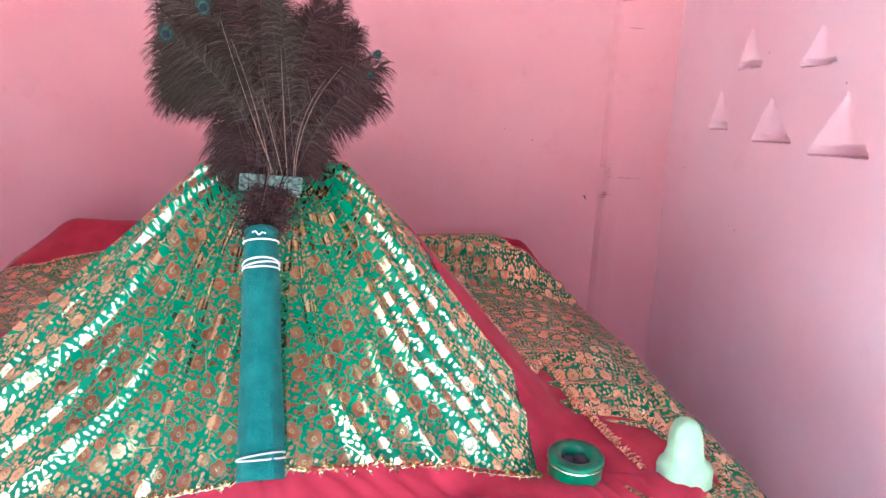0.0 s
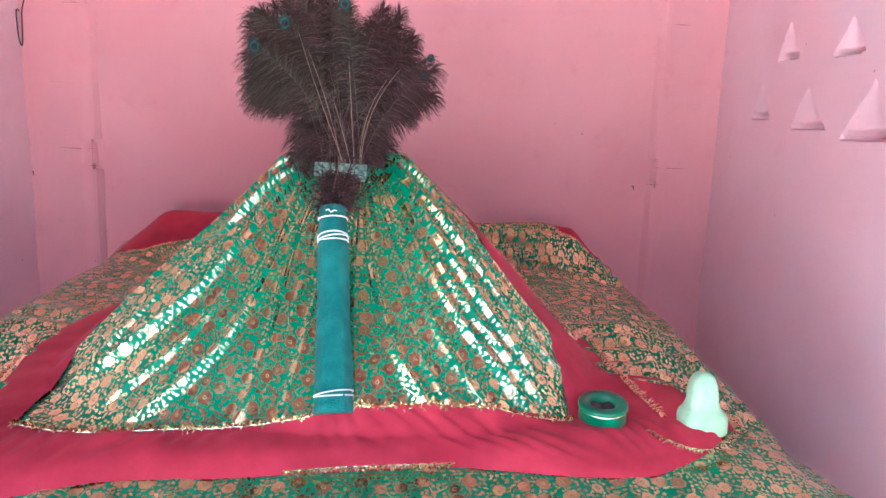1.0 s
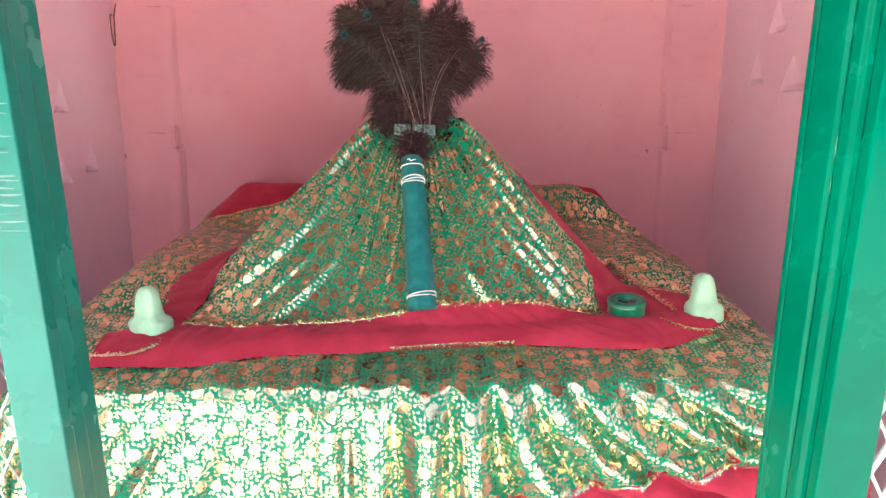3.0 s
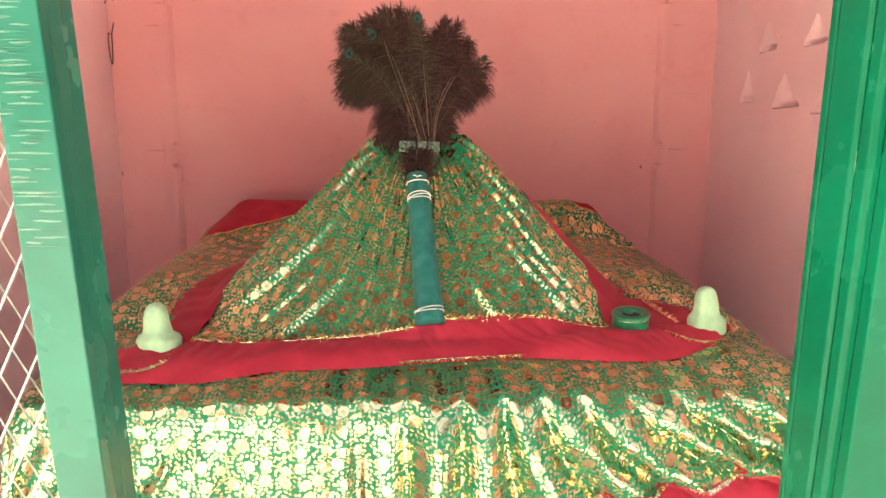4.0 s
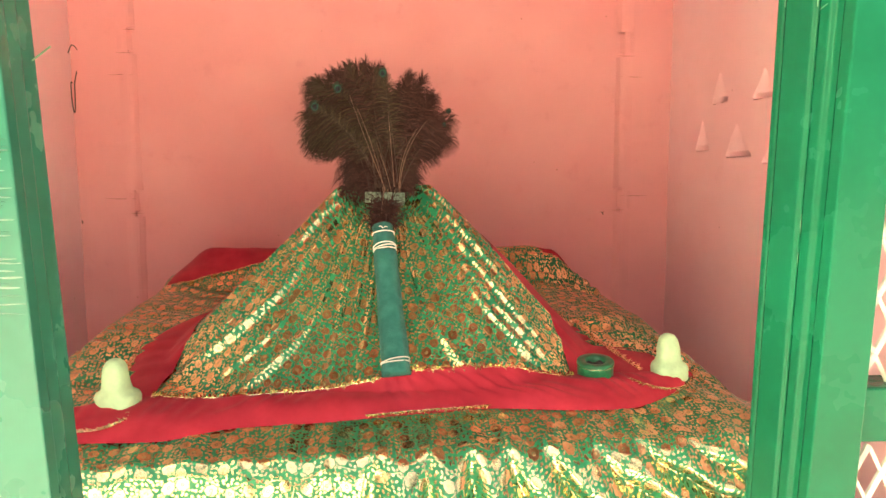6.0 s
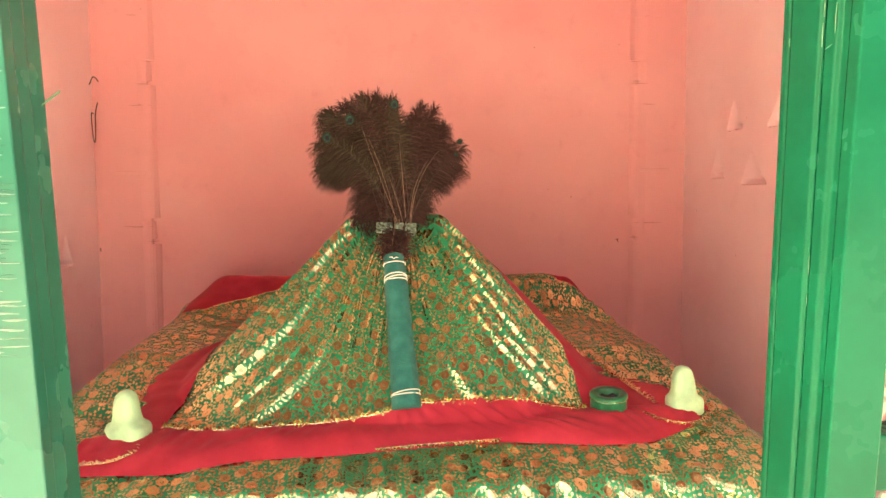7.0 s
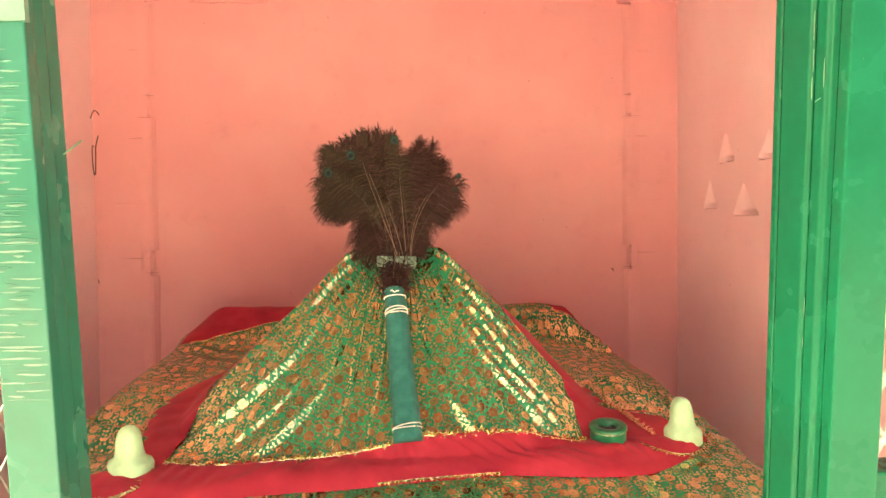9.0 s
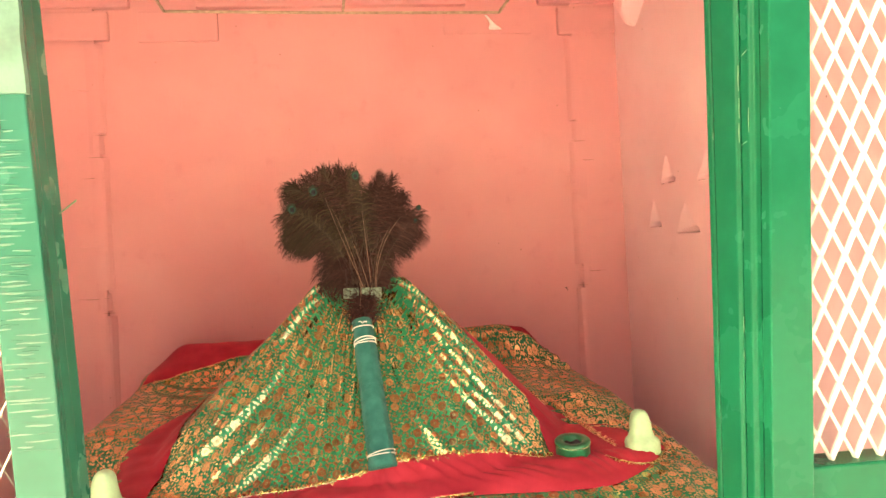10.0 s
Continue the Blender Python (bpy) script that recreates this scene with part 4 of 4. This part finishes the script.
# sheaves of feathers: count, lean from upright in degrees, length, share that is green, barb length, bare part
SHEAVES = ((36, -35, -12, 0.405, 0.5, 0.066, 0.50), (14, -46, -34, 0.345, 0.5, 0.066, 0.55), (5, -54, -45, 0.290, 0.3, 0.060, 0.62), (26, -14, 2, 0.405, 0.15, 0.056, 0.40), (30, 9, 30, 0.348, 0.0, 0.062, 0.45), (12, 29, 43, 0.320, 0.0, 0.062, 0.55), (5, 40, 50, 0.275, 0.0, 0.058, 0.60),
           (44, -30, 25, 0.225, 0.1, 0.062, 0.15), (34, -55, 48, 0.165, 0.1, 0.055, 0.10), (36, -80, 70, 0.125, 0.1, 0.048, 0.05))
for count, a0, a1, reach, green_share, long, bare in SHEAVES:
    for n in range(count):
        a = radians(a0 + (a1 - a0) * (n + rnd.random()) / count)
        far = reach * (1 - 0.30 * rnd.random() ** 1.6) * (1.10 if 12 < math.degrees(a) < 20 else 1.0)
        tip = CL + Vector((far * math.sin(a) - 0.012, 0.115 + 0.06 * rnd.uniform(-1, 1), far * math.cos(a)))
        feather("feather", tip, rnd, M_BARB2 if rnd.random() < green_share else M_BARB, low=bare + 0.12 * rnd.random(), barbs=230 if reach > 0.2 else 150, long=long)
for tip, size, mat in (((-0.160, 1.450, 1.706), 0.018, M_BARB2), ((-0.092, 1.450, 1.758), 0.018, M_BARB2), ((0.040, 1.460, 1.805), 0.016, M_BARB2), ((0.236, 1.470, 1.695), 0.009, M_BARB), ((0.222, 1.462, 1.655), 0.008, M_BARB)):
    ob, pts = feather("eye_feather", tip, rnd, mat, 0.3, 220, 0.05)
    eye_spot(ob, tip, size, rnd)
# stray bare quills in front
for x0, x1, z1, bend in ((-0.01, -0.035, 1.70, 0.01), (0.0, -0.055, 1.735, -0.01), (0.045, 0.055, 1.69, 0.0), (0.075, 0.17, 1.665, -0.04), (0.07, 0.14, 1.64, -0.03), (0.03, 0.02, 1.60, 0.0)):
    a, b = Vector((0.05 + x0 * 0.5, 1.395, 1.45)), Vector((x1, 1.415, z1))
    m = a.lerp(b, 0.5) + Vector((bend, -0.012, 0.015))
    part("quill", tube([(1 - s) ** 2 * a + 2 * s * (1 - s) * m + s * s * b for s in (k / 10 for k in range(11))], lambda s: 0.0010 * (1 - 0.6 * s), 5), M_QUILL, fan, "pale bare quill")
# the neck of quills between clip and handle, with tangled barbs
for n in range(26):
    a = HT + ex * rnd.uniform(-0.018, 0.018) + ey * rnd.uniform(-0.014, 0.014) - axis * 0.02
    b = CL + Vector((rnd.uniform(-0.035, 0.035), rnd.uniform(-0.03, 0.0), rnd.uniform(-0.005, 0.03)))
    part("quill", tube([a, a.lerp(b, 0.5) + Vector((rnd.uniform(-0.006, 0.006), rnd.uniform(-0.006, 0.0), 0)), b], 0.0015, 5), M_QUILL if n % 4 == 0 else M_BARB, fan)
verts, faces = [], []
for n in range(900):
    s = 0.82 * rnd.random()
    p = HT.lerp(CL + Vector((0, -0.015, 0.01)), s) + Vector((rnd.gauss(0, 0.022), rnd.uniform(-0.012, 0.016), 0))
    w = Vector((rnd.uniform(-1, 1), rnd.uniform(-0.6, 0.1), rnd.uniform(-0.9, 0.5))).normalized() * rnd.uniform(0.02, 0.05)
    ribbon(verts, faces, [p, p + w * 0.5 + Vector((0, 0, 0.004)), p + w], 0.0009, Vector((0, -1, 0.2)))
data = bpy.data.meshes.new("neck_barb")
data.from_pydata(verts, [], faces)
data.materials.append(M_BARB)
new("neck_barb", data).parent = fan


# ---- small things on the tomb ----
def round_ring(cx, cy, z, rx, ry, n=28, power=2.6):
    out = []
    for k in range(n):
        t = 6.28318 * k / n
        c, s = math.cos(t), math.sin(t)
        out.append(Vector((cx + math.copysign(abs(c) ** (2 / power), c) * rx, cy + math.copysign(abs(s) ** (2 / power), s) * ry, z)))
    return out


def clay_marker(place, turn, seed, spread):
    """A thumb-shaped clay upright on a broad foot, limewashed."""
    rings = []
    for z, rx, ry, dx in ((0.0, 0.040, 0.034, 0.004), (0.004, 0.043, 0.037, 0.004), (0.030, 0.043 * spread, 0.036, 0.003), (0.040, 0.040 * spread, 0.033, 0.002), (0.046, 0.032, 0.028, 0.0), (0.060, 0.0275, 0.026, -0.001), (0.080, 0.0255, 0.025, -0.002), (0.095, 0.023, 0.023, -0.002), (0.106, 0.0185, 0.019, -0.002), (0.113, 0.011, 0.012, -0.002), (0.1155, 0.004, 0.004, -0.002)):
        ring = round_ring(dx, 0, z, rx, ry, 32)
        rings.append([p + Vector((noise.noise(p * 45 + Vector((seed, 0, 0))), noise.noise(p * 45 + Vector((0, seed, 3))), 0)) * 0.0028 for p in ring])
    bm = loft(rings)
    ob = done(bm, "clay_marker", M_CLAY, smooth=True)
    ob.matrix_world = Matrix.Translation(place) @ Euler((0, 0, radians(turn))).to_matrix().to_4x4() @ Matrix.Diagonal((1.10, 1.10, 1.09, 1))
    return ob


tagged(clay_marker((0.811, 1.160, 0.949), 8, 1.0, 1.0), "mint green limewashed clay thumb standing on the red cloth", "marker", "clay markers")
tagged(clay_marker((-0.600, 1.040, 0.941), -14, 7.0, 1.12), "mint green clay thumb with a broad foot on red cloth", "marker", "clay markers")


def enamel_ring(place):
    """A short green tin with a rolled rim, open on top."""
    root = thing("green_tin", "short green enamelled tin with gold line and sooty opening", "tin")
    prof = ((0.0395, 0.0), (0.041, 0.003), (0.041, 0.034), (0.0425, 0.037), (0.0425, 0.040), (0.040, 0.043), (0.026, 0.0425), (0.0235, 0.040), (0.022, 0.030))
    bm = loft([[Vector((r * math.cos(t), r * math.sin(t), z)) for t in (6.28318 * k / 48 for k in range(48))] for r, z in prof], False)
    part("body", bm, M_TIN, root, "", True)
    part("rim_line", tube([Vector((0.0425 * math.cos(t), 0.0425 * math.sin(t), 0.0345)) for t in (6.28318 * k / 40 for k in range(41))], 0.0009, 5), M_FRINGE, root, "thin gold line")
    bm = loft([[Vector((r * math.cos(t), r * math.sin(t), z + 0.004 * math.sin(3 * t))) for t in (6.28318 * k / 30 for k in range(30))] for r, z in ((0.023, 0.028), (0.016, 0.034), (0.004, 0.031))], True)
    part("soot", bm, M_DARK, root, "black charred filling", True)
    root.matrix_world = Matrix.Translation(place) @ Euler((radians(7), radians(-2), 0)).to_matrix().to_4x4() @ Matrix.Scale(1.17, 4)
    return root


enamel_ring((0.612, 1.168, 0.955))


# ---- things on and under the walls ----
def bent_wire(name, points, radius, material, label, category):
    return tagged(done(tube([chain(points, k / 40) for k in range(41)], radius, 6), name, material, smooth=True), label, category)


bent_wire("hanging_wire", [(XL + 0.02, 2.66, 2.07), (XL + 0.025, 2.69, 2.112), (XL + 0.03, 2.735, 2.09), (XL + 0.025, 2.74, 2.03), (XL + 0.02, 2.71, 1.95), (XL + 0.02, 2.705, 1.90), (XL + 0.02, 2.70, 1.83), (XL + 0.02, 2.69, 1.806), (XL + 0.02, 2.675, 1.84), (XL + 0.02, 2.67, 1.935), (XL + 0.02, 2.69, 1.94)], 0.0026, M_IRON, "bent dark wire hanging on the pink wall", "wire")
for x, y, z, tag in ((1.092, YB - 0.012, 1.322, "nail"), (XL + 0.012, 2.735, 1.298, "nail")):
    bm = tube([(x, y + 0.02, z), (x - 0.002, y - 0.012, z + 0.004), (x + 0.003, y - 0.016, z - 0.010)], 0.0022, 6)
    tagged(done(bm, "nail", M_IRON), "bent rusty nail in the pink wall", "nail", "wall nails")


def canopy_frame():
    root = thing("canopy_frame", "pale iron rod canopy frame hung with rusty wire", "canopy frame")
    z = 2.56
    a, b = (-0.683, 2.10), (0.683, 2.155)
    c, d = (0.755, 0.75), (-0.60, 0.70)
    for p, q in ((a, b), (b, c), (c, d), (d, a)):
        part("rod", tube([(*p, z), ((p[0] + q[0]) / 2, (p[1] + q[1]) / 2, z - 0.004), (*q, z)], 0.006, 8), M_ROD, root)
    part("rod", tube([(0.02, 2.14, z), (0.10, 0.72, z)], 0.0055, 8), M_ROD, root)
    part("tie_wire", tube([(-0.66, 1.925, z + 0.008), (-0.2, 1.93, z - 0.006), (0.25, 1.935, z - 0.012), (0.695, 1.945, z + 0.008)], 0.0022, 6), M_WIRE, root, "thin sagging rusty wire")
    part("tie_wire", tube([(0.69, 2.03, z + 0.008), (0.70, 1.90, z + 0.010), (0.71, 1.80, z + 0.008), (0.735, 1.2, z + 0.008)], 0.002, 6), M_WIRE, root, "thin rusty wire wound on the rod")
    for x, y in ((-0.648, 1.81), (0.705, 1.80), (-0.61, 0.85), (0.74, 0.85)):
        pts = [(x - 0.016, y, z + 0.03), (x - 0.012, y, z - 0.002), (x, y, z - 0.012), (x + 0.014, y, z - 0.004), (x + 0.018, y, z + 0.026)]
        part("hook", tube([chain(pts, k / 16) for k in range(17)], 0.0028, 6), M_IRON, root, "dark wire hook")
        part("hanger", tube([(x - 0.016, y, z + 0.03), (x - 0.03, y + 0.01, (z + ZC) / 2), (x - 0.03, y + 0.01, ZC)], 0.0025, 6), M_WIRE, root)
    return root


canopy_frame()


def bulb_stub():
    """A small white plastic tag on a twist of wire at the wall."""
    bm = bmesh.new()
    rings = []
    for s, w in ((0.0, 0.006), (0.3, 0.007), (0.6, 0.012), (0.85, 0.028), (1.0, 0.034)):
        c = Vector((0.735 + 0.045 * s ** 0.8, YB - 0.05, 2.735 - 0.07 * s))
        rings.append([c + Vector((w * math.cos(t), 0.008 * math.sin(t), 0)) for t in (6.28318 * k / 14 for k in range(14))])
    return tagged(done(loft(list(reversed(rings)), True, bm), "white_tag", M_WHITE, smooth=True), "small white plastic shade hung against the wall", "shade")


bulb_stub()
